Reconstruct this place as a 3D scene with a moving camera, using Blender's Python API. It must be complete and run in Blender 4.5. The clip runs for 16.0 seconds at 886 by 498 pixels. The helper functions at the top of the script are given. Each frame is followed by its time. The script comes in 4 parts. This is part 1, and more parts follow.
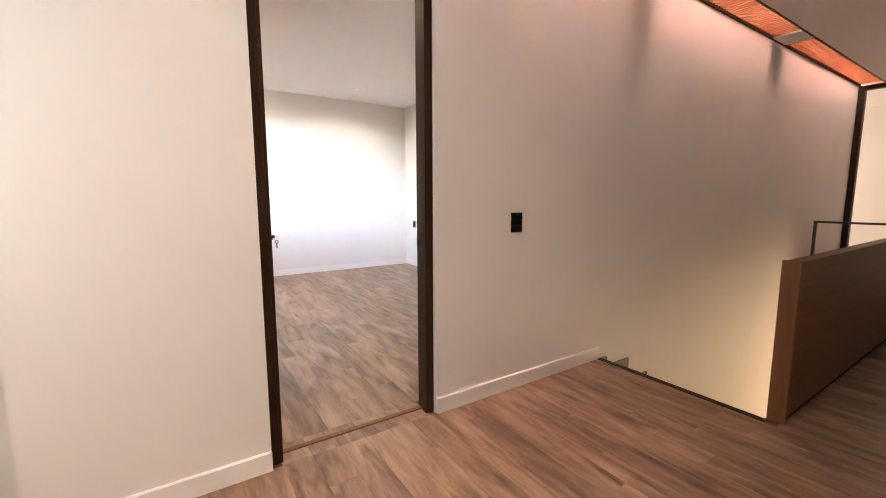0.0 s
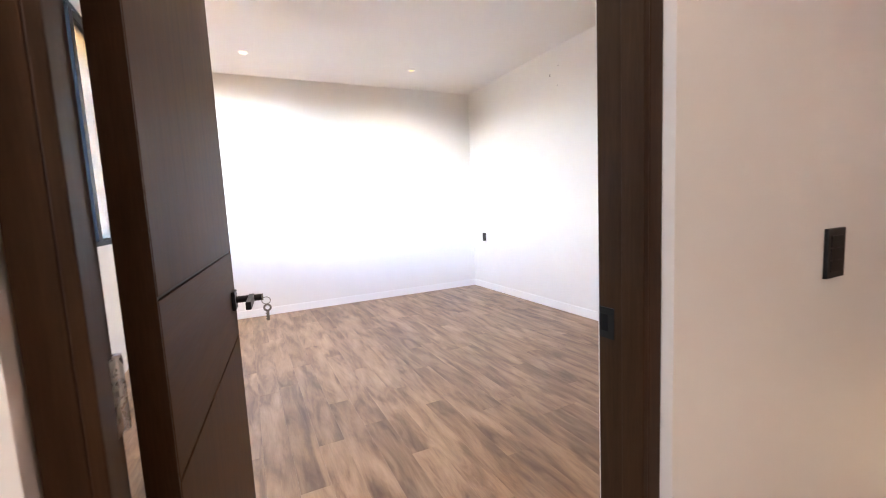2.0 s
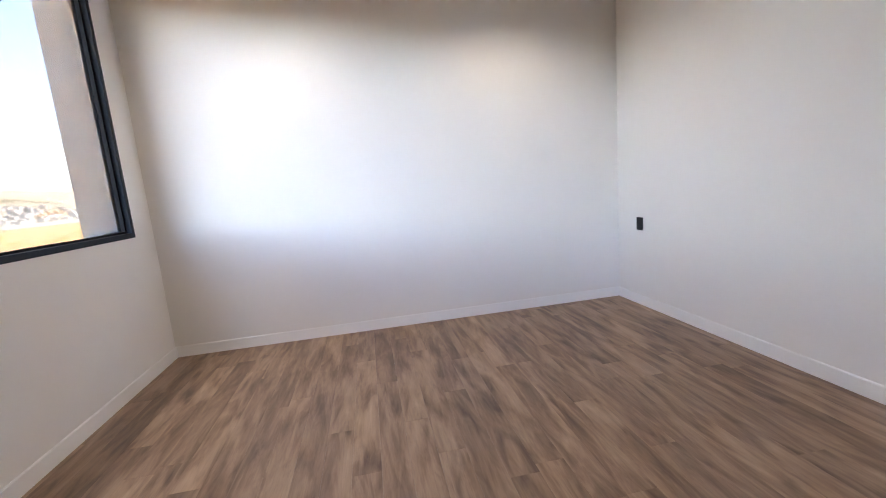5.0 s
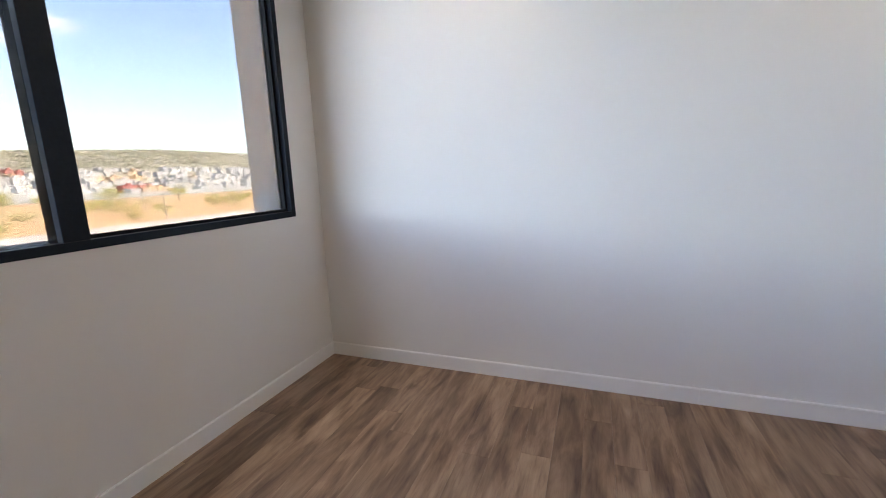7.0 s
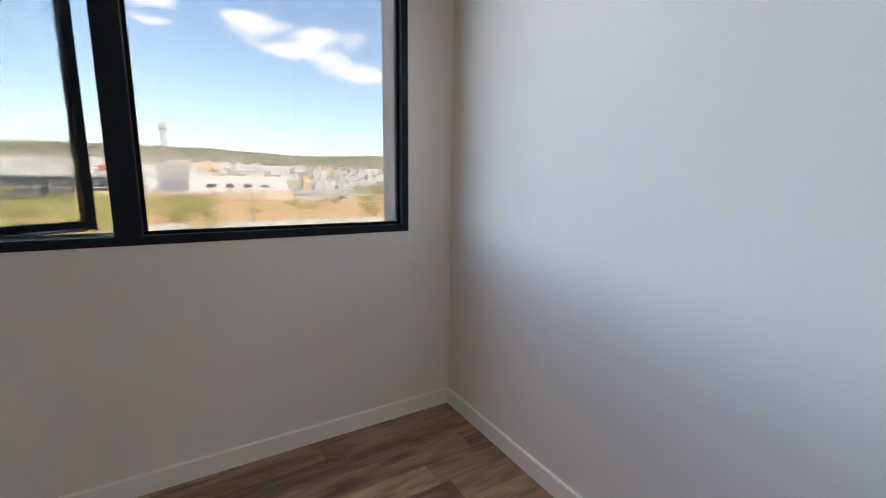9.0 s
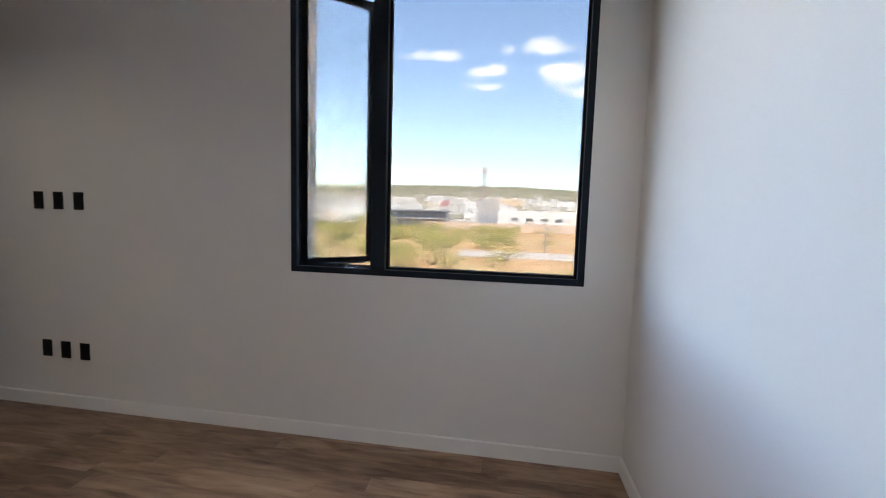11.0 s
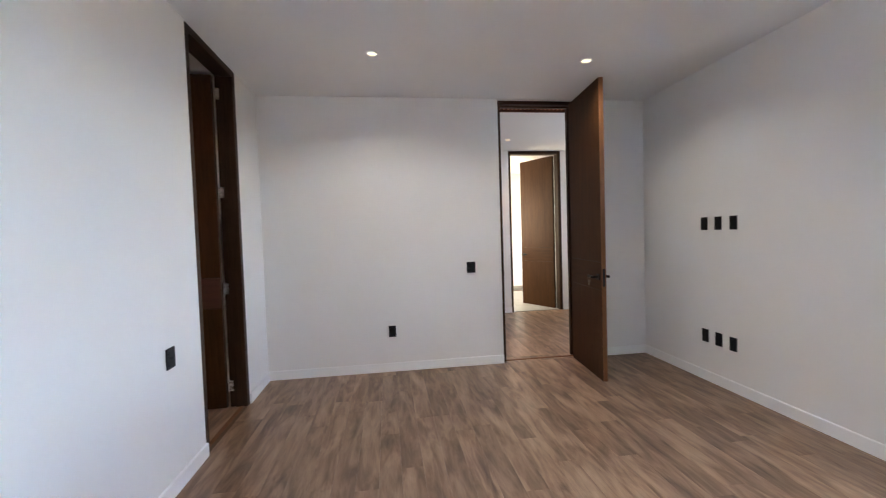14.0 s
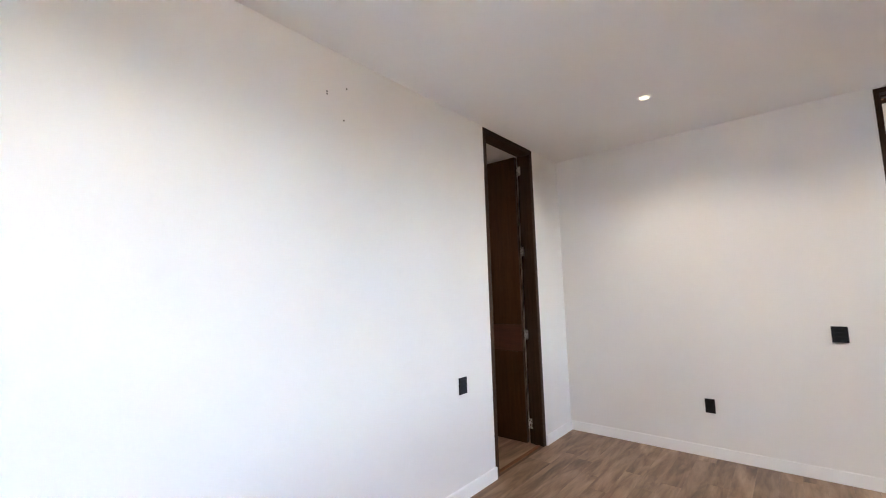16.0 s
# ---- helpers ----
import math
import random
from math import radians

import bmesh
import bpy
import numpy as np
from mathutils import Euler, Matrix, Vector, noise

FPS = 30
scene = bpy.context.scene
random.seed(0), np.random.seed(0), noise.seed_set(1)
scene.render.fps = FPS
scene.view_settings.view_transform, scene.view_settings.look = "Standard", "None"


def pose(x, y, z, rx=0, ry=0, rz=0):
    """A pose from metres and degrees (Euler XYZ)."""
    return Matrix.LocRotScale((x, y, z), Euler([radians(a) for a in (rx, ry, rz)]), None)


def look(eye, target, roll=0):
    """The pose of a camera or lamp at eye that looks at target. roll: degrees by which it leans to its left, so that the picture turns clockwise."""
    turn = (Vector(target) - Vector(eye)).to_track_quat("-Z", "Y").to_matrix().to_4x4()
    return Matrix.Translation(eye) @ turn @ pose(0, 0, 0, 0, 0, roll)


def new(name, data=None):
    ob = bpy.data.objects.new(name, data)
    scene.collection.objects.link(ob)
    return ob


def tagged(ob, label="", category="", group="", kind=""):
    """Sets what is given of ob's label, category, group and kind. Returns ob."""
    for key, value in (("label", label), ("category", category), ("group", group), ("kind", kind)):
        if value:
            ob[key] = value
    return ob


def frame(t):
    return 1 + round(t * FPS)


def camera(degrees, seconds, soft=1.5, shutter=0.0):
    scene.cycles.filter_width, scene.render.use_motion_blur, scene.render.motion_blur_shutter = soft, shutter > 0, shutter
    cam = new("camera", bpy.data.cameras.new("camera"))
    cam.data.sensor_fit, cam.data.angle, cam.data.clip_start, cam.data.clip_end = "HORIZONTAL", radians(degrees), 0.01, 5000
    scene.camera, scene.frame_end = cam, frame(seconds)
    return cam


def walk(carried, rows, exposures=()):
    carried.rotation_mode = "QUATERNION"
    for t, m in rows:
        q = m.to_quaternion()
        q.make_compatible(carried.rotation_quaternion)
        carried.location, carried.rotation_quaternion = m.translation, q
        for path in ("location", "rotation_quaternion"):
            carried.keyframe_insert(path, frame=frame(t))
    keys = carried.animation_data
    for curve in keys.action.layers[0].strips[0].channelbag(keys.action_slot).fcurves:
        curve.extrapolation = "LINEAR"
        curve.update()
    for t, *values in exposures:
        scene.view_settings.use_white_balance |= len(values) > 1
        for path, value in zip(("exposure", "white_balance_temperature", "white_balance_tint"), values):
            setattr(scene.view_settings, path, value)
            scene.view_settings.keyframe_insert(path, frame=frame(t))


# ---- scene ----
PATH = [
    (0, (0.498, -1.992, 1.194), (1.589, -0.333, 0.948), -0.1),
    (0.5, (0.617, -1.631, 1.206), (1.652, 0.061, 0.952), -0.8),
    (1, (0.725, -1.288, 1.207), (1.766, 0.4, 0.945), -1.1),
    (1.5, (0.851, -0.946, 1.22), (1.783, 0.81, 1.0), -1.9),
    (2, (0.976, -0.631, 1.204), (1.843, 1.159, 0.996), -2.8),
    (2.5, (1.095, -0.334, 1.21), (1.838, 1.51, 0.987), -3.2),
    (3, (1.198, -0.039, 1.221), (1.819, 1.847, 0.984), -4.2),
    (3.2, (1.228, 0.082, 1.214), (1.943, 1.932, 0.958), -4.0),
    (5.3, (1.729, 1.276, 1.238), (1.893, 3.244, 0.919), -4.4),
    (5.5, (1.749, 1.404, 1.244), (1.78, 3.378, 0.921), -4.0),
    (6, (1.78, 1.714, 1.25), (1.581, 3.676, 0.918), -2.5),
    (6.5, (1.777, 2.011, 1.251), (1.312, 3.926, 0.905), -2.0),
    (7, (1.766, 2.321, 1.262), (1.074, 4.162, 0.899), -2.1),
    (7.5, (1.774, 2.654, 1.251), (0.905, 4.414, 0.871), -2.5),
    (8, (1.854, 2.953, 1.236), (0.732, 4.563, 0.85), -2.9),
    (8.5, (1.903, 3.224, 1.254), (0.472, 4.572, 0.886), -2.2),
    (9, (1.92, 3.474, 1.277), (0.222, 4.483, 0.961), 0.6),
    (9.2, (1.931, 3.544, 1.273), (0.115, 4.321, 0.962), 1.3),
    (11.3, (2.387, 3.992, 1.423), (0.461, 3.472, 1.281), 2.0),
    (11.5, (2.454, 4.005, 1.425), (0.586, 3.303, 1.297), 2.4),
    (12, (2.633, 4.126, 1.377), (0.988, 3.0, 1.207), 2.8),
    (12.5, (2.767, 4.209, 1.374), (1.406, 2.759, 1.159), 2.5),
    (13, (2.789, 4.255, 1.363), (1.716, 2.581, 1.147), 1.6),
    (13.5, (2.805, 4.261, 1.369), (2.091, 2.401, 1.199), -0.2),
    (14, (2.834, 4.198, 1.398), (2.568, 2.217, 1.326), -1.8),
    (14.5, (2.767, 4.102, 1.405), (3.003, 2.117, 1.446), -2.6),
    (15, (2.613, 4.064, 1.426), (3.287, 2.186, 1.568), -2.9),
    (15.5, (2.387, 4.131, 1.434), (3.425, 2.433, 1.632), -2.7),
    (16, (2.205, 4.126, 1.425), (3.495, 2.612, 1.637), -1.6),
]
cam = camera(94.9, 16.0, soft=1.0, shutter=0.15)
walk(cam, [(t, look(e, a, r)) for t, e, a, r in PATH],
     exposures=[(0, 8.25, 7900, 19), (0.5, 8.3, 7750, 19), (1.0, 8.15, 7350, 18), (1.5, 8.25, 7100, 18), (2.5, 8.6, 7200, 19), (3.2, 8.35, 7000, 19), (5.5, 7.2, 7150, 18), (7, 6.85, 7100, 16), (9, 6.45, 6900, 13),
                (11.5, 6.7, 6350, 14), (12.5, 7.0, 5800, 15), (13.5, 7.6, 5950, 13), (14.5, 8.05, 6500, 13), (15, 8.25, 6500, 13), (16, 8.2, 6700, 14)])

# ---- world and sun ----
world = bpy.data.worlds.new("sky")
scene.world = world
world.use_nodes = True
wn = world.node_tree.nodes
sky = wn.new("ShaderNodeTexSky")
sky.sky_type = 'NISHITA'
sky.sun_disc = False
sky.sun_elevation = radians(55)
sky.sun_rotation = radians(70)
sky.air_density, sky.dust_density, sky.ozone_density = 1.0, 1.4, 1.2
wn["Background"].inputs[1].default_value = 0.10
world.node_tree.links.new(sky.outputs[0], wn["Background"].inputs[0])

sun = new("sun", bpy.data.lights.new("sun", 'SUN'))
sun.data.energy, sun.data.angle, sun.data.color = 2.0, radians(0.5), (1.0, 0.95, 0.87)
sun.matrix_world = look((60, 22, 92), (0, 0, 0))


def area(name, m, w, h, watts, color):
    li = bpy.data.lights.new(name, 'AREA')
    li.shape, li.size, li.size_y, li.energy, li.color = 'RECTANGLE', w, h, watts, color
    ob = new(name, li)
    ob.matrix_world = m
    return ob


# added lamps standing in for daylight of the neighbouring spaces; side windows are unseen
area("hall_window_light", look((-0.95, -1.1, 1.65), (2.0, -0.6, 1.5)), 1.0, 1.4, 0.080, (0.70, 0.84, 1.0))
# no window opening is built behind the stair and end lamps
area("stair_fill_light", look((6.9, -2.55, -1.45), (6.0, 0, -0.6)), 2.2, 1.0, 0.27, (1.0, 0.76, 0.50))
area("end_fill_light", look((9.95, 1.4, 1.5), (9.95, -1, 1.3)), 1.6, 1.8, 0.12, (1.0, 0.82, 0.70))
area("washroom_fill_light", look((1.55, -4.1, 1.7), (-1, -3.9, 1.3)), 1.2, 1.2, 0.42, (1.0, 0.86, 0.60))
# orange lamp colour stands for light bounced off the cedar slats
area("skylight_daylight", pose(3.95, -0.305, 3.28), 9.8, 0.2, 0.80, (1.0, 0.46, 0.30))
# added lamp outside above the window head, strengthening the sky's downward light
area("window_fill_light", look((-0.95, 3.95, 3.8), (0.5, 3.1, 1.6)), 2.6, 1.1, 1.1, (0.90, 0.95, 1.0))


def spot(name, x, y, z, watts, color=(1.0, 0.92, 0.80)):
    li = bpy.data.lights.new(name, 'SPOT')
    li.energy, li.color, li.spot_size, li.spot_blend, li.shadow_soft_size = watts, color, radians(150), 0.9, 0.03
    ob = new(name, li)
    ob.location = (x, y, z)
    return ob


DOWNLIGHTS = [(2.89, 3.93), (1.12, 3.935), (1.157, 0.972), (2.905, 0.994)]
for i, (px, py) in enumerate(DOWNLIGHTS):
    spot("downlight_beam", px, py, 2.775, 0.19)
spot("downlight_beam", 0.982, -1.82, 2.775, 0.14, (1.0, 0.72, 0.50))


# ---- materials ----
def mat(name):
    m = bpy.data.materials.new(name)
    m.use_nodes = True
    nt = m.node_tree
    return m, nt.nodes, nt.links, nt.nodes["Principled BSDF"]


def coords(n, l, scale=(1, 1, 1), kind="Object", shift=None):
    tc, mp = n.new("ShaderNodeTexCoord"), n.new("ShaderNodeMapping")
    mp.inputs["Scale"].default_value = scale
    l.new(tc.outputs[kind], mp.inputs["Vector"])
    if shift:
        info, mul = n.new("ShaderNodeObjectInfo"), n.new("ShaderNodeVectorMath")
        mul.operation = 'SCALE'
        mul.inputs[0].default_value = shift
        l.new(info.outputs["Random"], mul.inputs["Scale"])
        l.new(mul.outputs[0], mp.inputs["Location"])
    return mp.outputs["Vector"]


def noise_tex(n, l, vec, scale, detail=4, rough=0.55, distort=0.0):
    t = n.new("ShaderNodeTexNoise")
    t.inputs["Scale"].default_value = scale
    t.inputs["Detail"].default_value = detail
    t.inputs["Roughness"].default_value = rough
    t.inputs["Distortion"].default_value = distort
    l.new(vec, t.inputs["Vector"])
    return t.outputs["Fac"]


def ramp(n, l, fac, stops):
    r = n.new("ShaderNodeValToRGB")
    e = r.color_ramp.elements
    while len(e) < len(stops):
        e.new(0.5)
    for k, (p, c) in zip(e, stops):
        k.position, k.color = p, (*c, 1)
    l.new(fac, r.inputs["Fac"])
    return r.outputs["Color"]


def mix(n, l, fac, a, b, mode='MIX'):
    m = n.new("ShaderNodeMix")
    m.data_type, m.blend_type = 'RGBA', mode
    for sock, v in ((m.inputs[0], fac), (m.inputs[6], a), (m.inputs[7], b)):
        if isinstance(v, (int, float)):
            sock.default_value = v
        elif isinstance(v, tuple):
            sock.default_value = (*v, 1)
        else:
            l.new(v, sock)
    return m.outputs[2]


def bump(n, l, height, bsdf, strength, distance=0.002):
    b = n.new("ShaderNodeBump")
    b.inputs["Strength"].default_value, b.inputs["Distance"].default_value = strength, distance
    l.new(height, b.inputs["Height"])
    l.new(b.outputs[0], bsdf.inputs["Normal"])


def rough_from(n, l, fac, bsdf, lo, hi):
    r = n.new("ShaderNodeMapRange")
    r.inputs["To Min"].default_value, r.inputs["To Max"].default_value = lo, hi
    l.new(fac, r.inputs["Value"])
    l.new(r.outputs[0], bsdf.inputs["Roughness"])


def paint(name, a, b, rough=0.55, grain=0.25):
    m, n, l, p = mat(name)
    v = coords(n, l)
    big, fine = noise_tex(n, l, v, 0.9, 3), noise_tex(n, l, v, 220, 3)
    l.new(ramp(n, l, big, [(0.3, a), (0.7, b)]), p.inputs["Base Color"])
    rough_from(n, l, big, p, rough - 0.06, rough + 0.06)
    bump(n, l, fine, p, grain, 0.0008)
    return m


def wood(name, dark, light, axis="Z", rough=0.35, shift=None, stretch=14, scale=2.2):
    m, n, l, p = mat(name)
    s = {"X": (1, stretch, stretch), "Y": (stretch, 1, stretch), "Z": (stretch, stretch, 1)}[axis]
    v = coords(n, l, s, shift=shift)
    g = noise_tex(n, l, v, scale, 6, 0.6, 0.6)
    f = noise_tex(n, l, v, scale * 9, 4, 0.6)
    c = mix(n, l, 0.35, ramp(n, l, g, [(0.3, dark), (0.72, light)]), ramp(n, l, f, [(0.3, dark), (0.7, light)]))
    l.new(c, p.inputs["Base Color"])
    rough_from(n, l, f, p, rough, rough + 0.14)
    p.inputs["Specular IOR Level"].default_value = 0.3
    bump(n, l, f, p, 0.15, 0.0006)
    return m


def plain(name, color, rough=0.5, metal=0.0, grain=60.0, vary=0.15):
    m, n, l, p = mat(name)
    g = noise_tex(n, l, coords(n, l), grain, 3)
    lo, hi = tuple(c * (1 - vary) for c in color), tuple(min(1, c * (1 + vary)) for c in color)
    l.new(ramp(n, l, g, [(0.3, lo), (0.7, hi)]), p.inputs["Base Color"])
    rough_from(n, l, g, p, max(0.03, rough - 0.06), rough + 0.06)
    p.inputs["Metallic"].default_value = metal
    return m


def glow(name, color, strength):
    m, n, l, p = mat(name)
    p.inputs["Base Color"].default_value = (*color, 1)
    p.inputs["Emission Color"].default_value = (*color, 1)
    p.inputs["Emission Strength"].default_value = strength
    return m


def plank_material():
    m, n, l, p = mat("plank_wood")
    shift = (37.0, 53.0, 11.0)
    broad = noise_tex(n, l, coords(n, l, (4.8, 0.9, 1), shift=shift), 1.8, 4, 0.5, 1.1)
    streak = noise_tex(n, l, coords(n, l, (5.5, 0.9, 1), shift=shift), 3.6, 5, 0.58, 0.7)
    fine = noise_tex(n, l, coords(n, l, (30.0, 1.0, 1), shift=shift), 9.0, 4, 0.65, 0.2)
    c1 = ramp(n, l, broad, [(0.34, (0.080, 0.043, 0.028)), (0.45, (0.185, 0.115, 0.077)), (0.55, (0.315, 0.218, 0.152)), (0.70, (0.44, 0.326, 0.232))])
    c2 = ramp(n, l, streak, [(0.34, (0.085, 0.046, 0.030)), (0.49, (0.26, 0.175, 0.120)), (0.68, (0.43, 0.318, 0.228))])
    c = mix(n, l, 0.42, c1, c2)
    c = mix(n, l, 1.0, c, ramp(n, l, fine, [(0.30, (0.86, 0.85, 0.84)), (0.50, (1.0, 1.0, 1.0)), (0.75, (1.06, 1.06, 1.06))]), 'MULTIPLY')
    info = n.new("ShaderNodeObjectInfo")
    tone = ramp(n, l, info.outputs["Random"], [(0.0, (0.80, 0.75, 0.71)), (0.35, (0.93, 0.88, 0.84)), (0.7, (1.03, 0.985, 0.94)), (1.0, (1.12, 1.08, 1.03))])
    l.new(mix(n, l, 1.0, c, tone, 'MULTIPLY'), p.inputs["Base Color"])
    rough_from(n, l, streak, p, 0.30, 0.46)
    bump(n, l, fine, p, 0.10, 0.0005)
    p.inputs["Specular IOR Level"].default_value = 0.45
    return m


WALL = paint("wall_paint", (0.81, 0.802, 0.786), (0.845, 0.837, 0.82))
CEIL = paint("ceiling_paint", (0.81, 0.805, 0.795), (0.84, 0.835, 0.825), 0.7)
OUTER = paint("render_coat", (0.82, 0.84, 0.79), (0.88, 0.90, 0.85), 0.8, 0.6)
SKIRT = paint("skirting_enamel", (0.88, 0.88, 0.875), (0.91, 0.91, 0.905), 0.35, 0.05)
PLANK = plank_material()
SUBFLOOR = plain("joint_filler", (0.13, 0.085, 0.060), 0.8)
FRAME = wood("walnut_frame", (0.020, 0.0088, 0.004), (0.054, 0.026, 0.0125), "Z", 0.38)
FRAME_H = wood("walnut_header", (0.020, 0.0088, 0.004), (0.054, 0.026, 0.0125), "X", 0.38)
FRAME_Y = wood("walnut_lintel", (0.020, 0.0088, 0.004), (0.054, 0.026, 0.0125), "Y", 0.38)
LEAF = wood("walnut_veneer", (0.032, 0.0120, 0.0036), (0.070, 0.028, 0.0082), "Z", 0.48)
LEAF_H = wood("walnut_veneer_level", (0.032, 0.0120, 0.0036), (0.070, 0.028, 0.0082), "X", 0.48)
for m in (LEAF, LEAF_H, FRAME, FRAME_H, FRAME_Y):
    m.node_tree.nodes["Principled BSDF"].inputs["Specular IOR Level"].default_value = 0.14
LEAF_EDGE = wood("veneer_edge", (0.12, 0.048, 0.018), (0.21, 0.090, 0.036), "Z", 0.4)
PARAPET = wood("oak_panel", (0.095, 0.042, 0.014), (0.19, 0.090, 0.034), "X", 0.4)
SLAT = wood("cedar_slat", (0.30, 0.12, 0.06), (0.52, 0.24, 0.13), "Y", 0.55, shift=(3.0, 7.0, 5.0))
BLACK = plain("black_plastic", (0.006, 0.006, 0.007), 0.42)
BLACK.node_tree.nodes["Principled BSDF"].inputs["Specular IOR Level"].default_value = 0.25
INSERT = plain("black_insert", (0.004, 0.004, 0.005), 0.4)
INSERT.node_tree.nodes["Principled BSDF"].inputs["Specular IOR Level"].default_value = 0.2
STEEL = plain("brushed_steel", (0.62, 0.61, 0.58), 0.28, 1.0, 90)
HANDLE = plain("black_metal", (0.006, 0.006, 0.007), 0.42, 0.0)
HANDLE.node_tree.nodes["Principled BSDF"].inputs["Specular IOR Level"].default_value = 0.2
BRASS = plain("nickel_key", (0.22, 0.20, 0.17), 0.35, 1.0)
ALU = plain("black_aluminium", (0.008, 0.014, 0.023), 0.5, 0.0)
ALU.node_tree.nodes["Principled BSDF"].inputs["Specular IOR Level"].default_value = 0.2
RUBBER = plain("gasket", (0.006, 0.006, 0.007), 0.7)
RUBBER.node_tree.nodes["Principled BSDF"].inputs["Specular IOR Level"].default_value = 0.12
RAIL = plain("steel_rail", (0.05, 0.045, 0.04), 0.4, 0.6)
STONE = plain("grey_stone", (0.34, 0.32, 0.30), 0.4, 0, 9, 0.2)
STAIR_TILE = plain("grey_stair_tile", (0.17, 0.155, 0.14), 0.5, 0, 12, 0.2)
TILE = plain("grey_tile", (0.36, 0.36, 0.35), 0.35, 0, 6, 0.12)
COUNTER = plain("dark_stone", (0.045, 0.036, 0.032), 0.2, 0, 14, 0.4)
CABINET = wood("cabinet_wood", (0.12, 0.07, 0.035), (0.22, 0.135, 0.075), "Z", 0.45)
PANEL_RED = wood("reddish_veneer", (0.045, 0.016, 0.008), (0.085, 0.030, 0.016), "X", 0.36)
MIRROR = plain("mirror_silver", (0.85, 0.85, 0.85), 0.02, 1.0, 3, 0.01)
CHROME = plain("chrome", (0.8, 0.8, 0.8), 0.08, 1.0, 20, 0.03)
LED = glow("led", (1.0, 0.74, 0.40), 0.014)
COVE = glow("cove_led", (1.0, 0.70, 0.58), 0.12)
HOLE = plain("drill_hole", (0.03, 0.028, 0.025), 0.9)


def glass_material(name, tint, gloss):
    m, n, l, p = mat(name)
    tr, gl, mx = n.new("ShaderNodeBsdfTransparent"), n.new("ShaderNodeBsdfGlossy"), n.new("ShaderNodeMixShader")
    tr.inputs[0].default_value = (*tint, 1)
    gl.inputs["Roughness"].default_value = 0.02
    mx.inputs[0].default_value = gloss
    l.new(tr.outputs[0], mx.inputs[1])
    l.new(gl.outputs[0], mx.inputs[2])
    l.new(mx.outputs[0], n["Material Output"].inputs["Surface"])
    return m


# near-black tint put in to dim the view outdoors, not the glass's own colour
DIM_GLASS = glass_material("dimming_glass", (0.160, 0.161, 0.158), 0.006)
CLEAR = glass_material("clear_glass", (0.98, 0.985, 0.98), 0.006)


def cover_material():
    m, n, l, p = mat("opal_sheet")
    p.inputs["Base Color"].default_value = (0.60, 0.48, 0.40, 1)
    p.inputs["Transmission Weight"].default_value = 0.95
    p.inputs["Roughness"].default_value = 0.9
    p.inputs["IOR"].default_value = 1.05
    return m


OPAL = cover_material()


# ---- mesh helpers ----
def box(bm, x0, x1, y0, y1, z0, z1, bevel=0.0):
    m = Matrix.LocRotScale(((x0 + x1) / 2, (y0 + y1) / 2, (z0 + z1) / 2), None, (abs(x1 - x0), abs(y1 - y0), abs(z1 - z0)))
    made = bmesh.ops.create_cube(bm, size=1.0, matrix=m)
    if bevel:
        edges = {e for v in made["verts"] for e in v.link_edges}
        bmesh.ops.bevel(bm, geom=list(edges), offset=bevel, segments=2, affect='EDGES', profile=0.6)
    return bm


def boxes(*specs, bevel=0.0):
    bm = bmesh.new()
    for s in specs:
        box(bm, *s, bevel=bevel)
    return bm


def tube(bm, a, b, r, r2=None, seg=16):
    a, b = Vector(a), Vector(b)
    m = Matrix.Translation((a + b) / 2) @ (b - a).to_track_quat('Z', 'Y').to_matrix().to_4x4()
    bmesh.ops.create_cone(bm, cap_ends=True, segments=seg, radius1=r, radius2=r if r2 is None else r2, depth=(b - a).length, matrix=m)
    return bm


def ring(bm, m, big, small, seg=24, sub=8):
    rows = []
    for i in range(seg):
        a = 2 * math.pi * i / seg
        rows.append([bm.verts.new(m @ Vector(((big + small * math.cos(2 * math.pi * j / sub)) * math.cos(a),
                                              (big + small * math.cos(2 * math.pi * j / sub)) * math.sin(a),
                                              small * math.sin(2 * math.pi * j / sub)))) for j in range(sub)])
    for i in range(seg):
        for j in range(sub):
            bm.faces.new((rows[i][j], rows[(i + 1) % seg][j], rows[(i + 1) % seg][(j + 1) % sub], rows[i][(j + 1) % sub]))
    return bm


def mesh_of(name, bm, material, smooth=False):
    bmesh.ops.recalc_face_normals(bm, faces=bm.faces)
    me = bpy.data.meshes.new(name)
    bm.to_mesh(me)
    bm.free()
    me.materials.append(material)
    if smooth:
        for f in me.polygons:
            f.use_smooth = True
    return me


def part(name, bm, material, parent=None, label="", smooth=False):
    ob = new(name, mesh_of(name, bm, material, smooth))
    if parent:
        ob.parent = parent
    if label:
        ob["label"] = label
    return ob


def structure(name, bm, material, label, category):
    return tagged(part(name, bm, material), label, category, kind="structure")


def empty(name, x, y, z, label, category, group="", kind=""):
    ob = new(name)
    ob.empty_display_size = 0.05
    ob.location = (x, y, z)
    return tagged(ob, label, category, group, kind)


# ---- the shell: bedroom x 0..4.057, y 0..4.66, ceiling 2.8 ----
W, D, H = 4.057, 4.66, 2.8
HY = -0.172           # hall face of the entrance wall
DX0, DX1 = 0.784, 1.648   # doorway of the bedroom
BY0, BY1 = 0.562, 1.402   # doorway of the bathroom
WX1 = 4.197           # bathroom face of the side wall
WY0, WY1, WZ0, WZ1 = 2.684, 4.402, 1.032, 2.782
OUT = -0.33

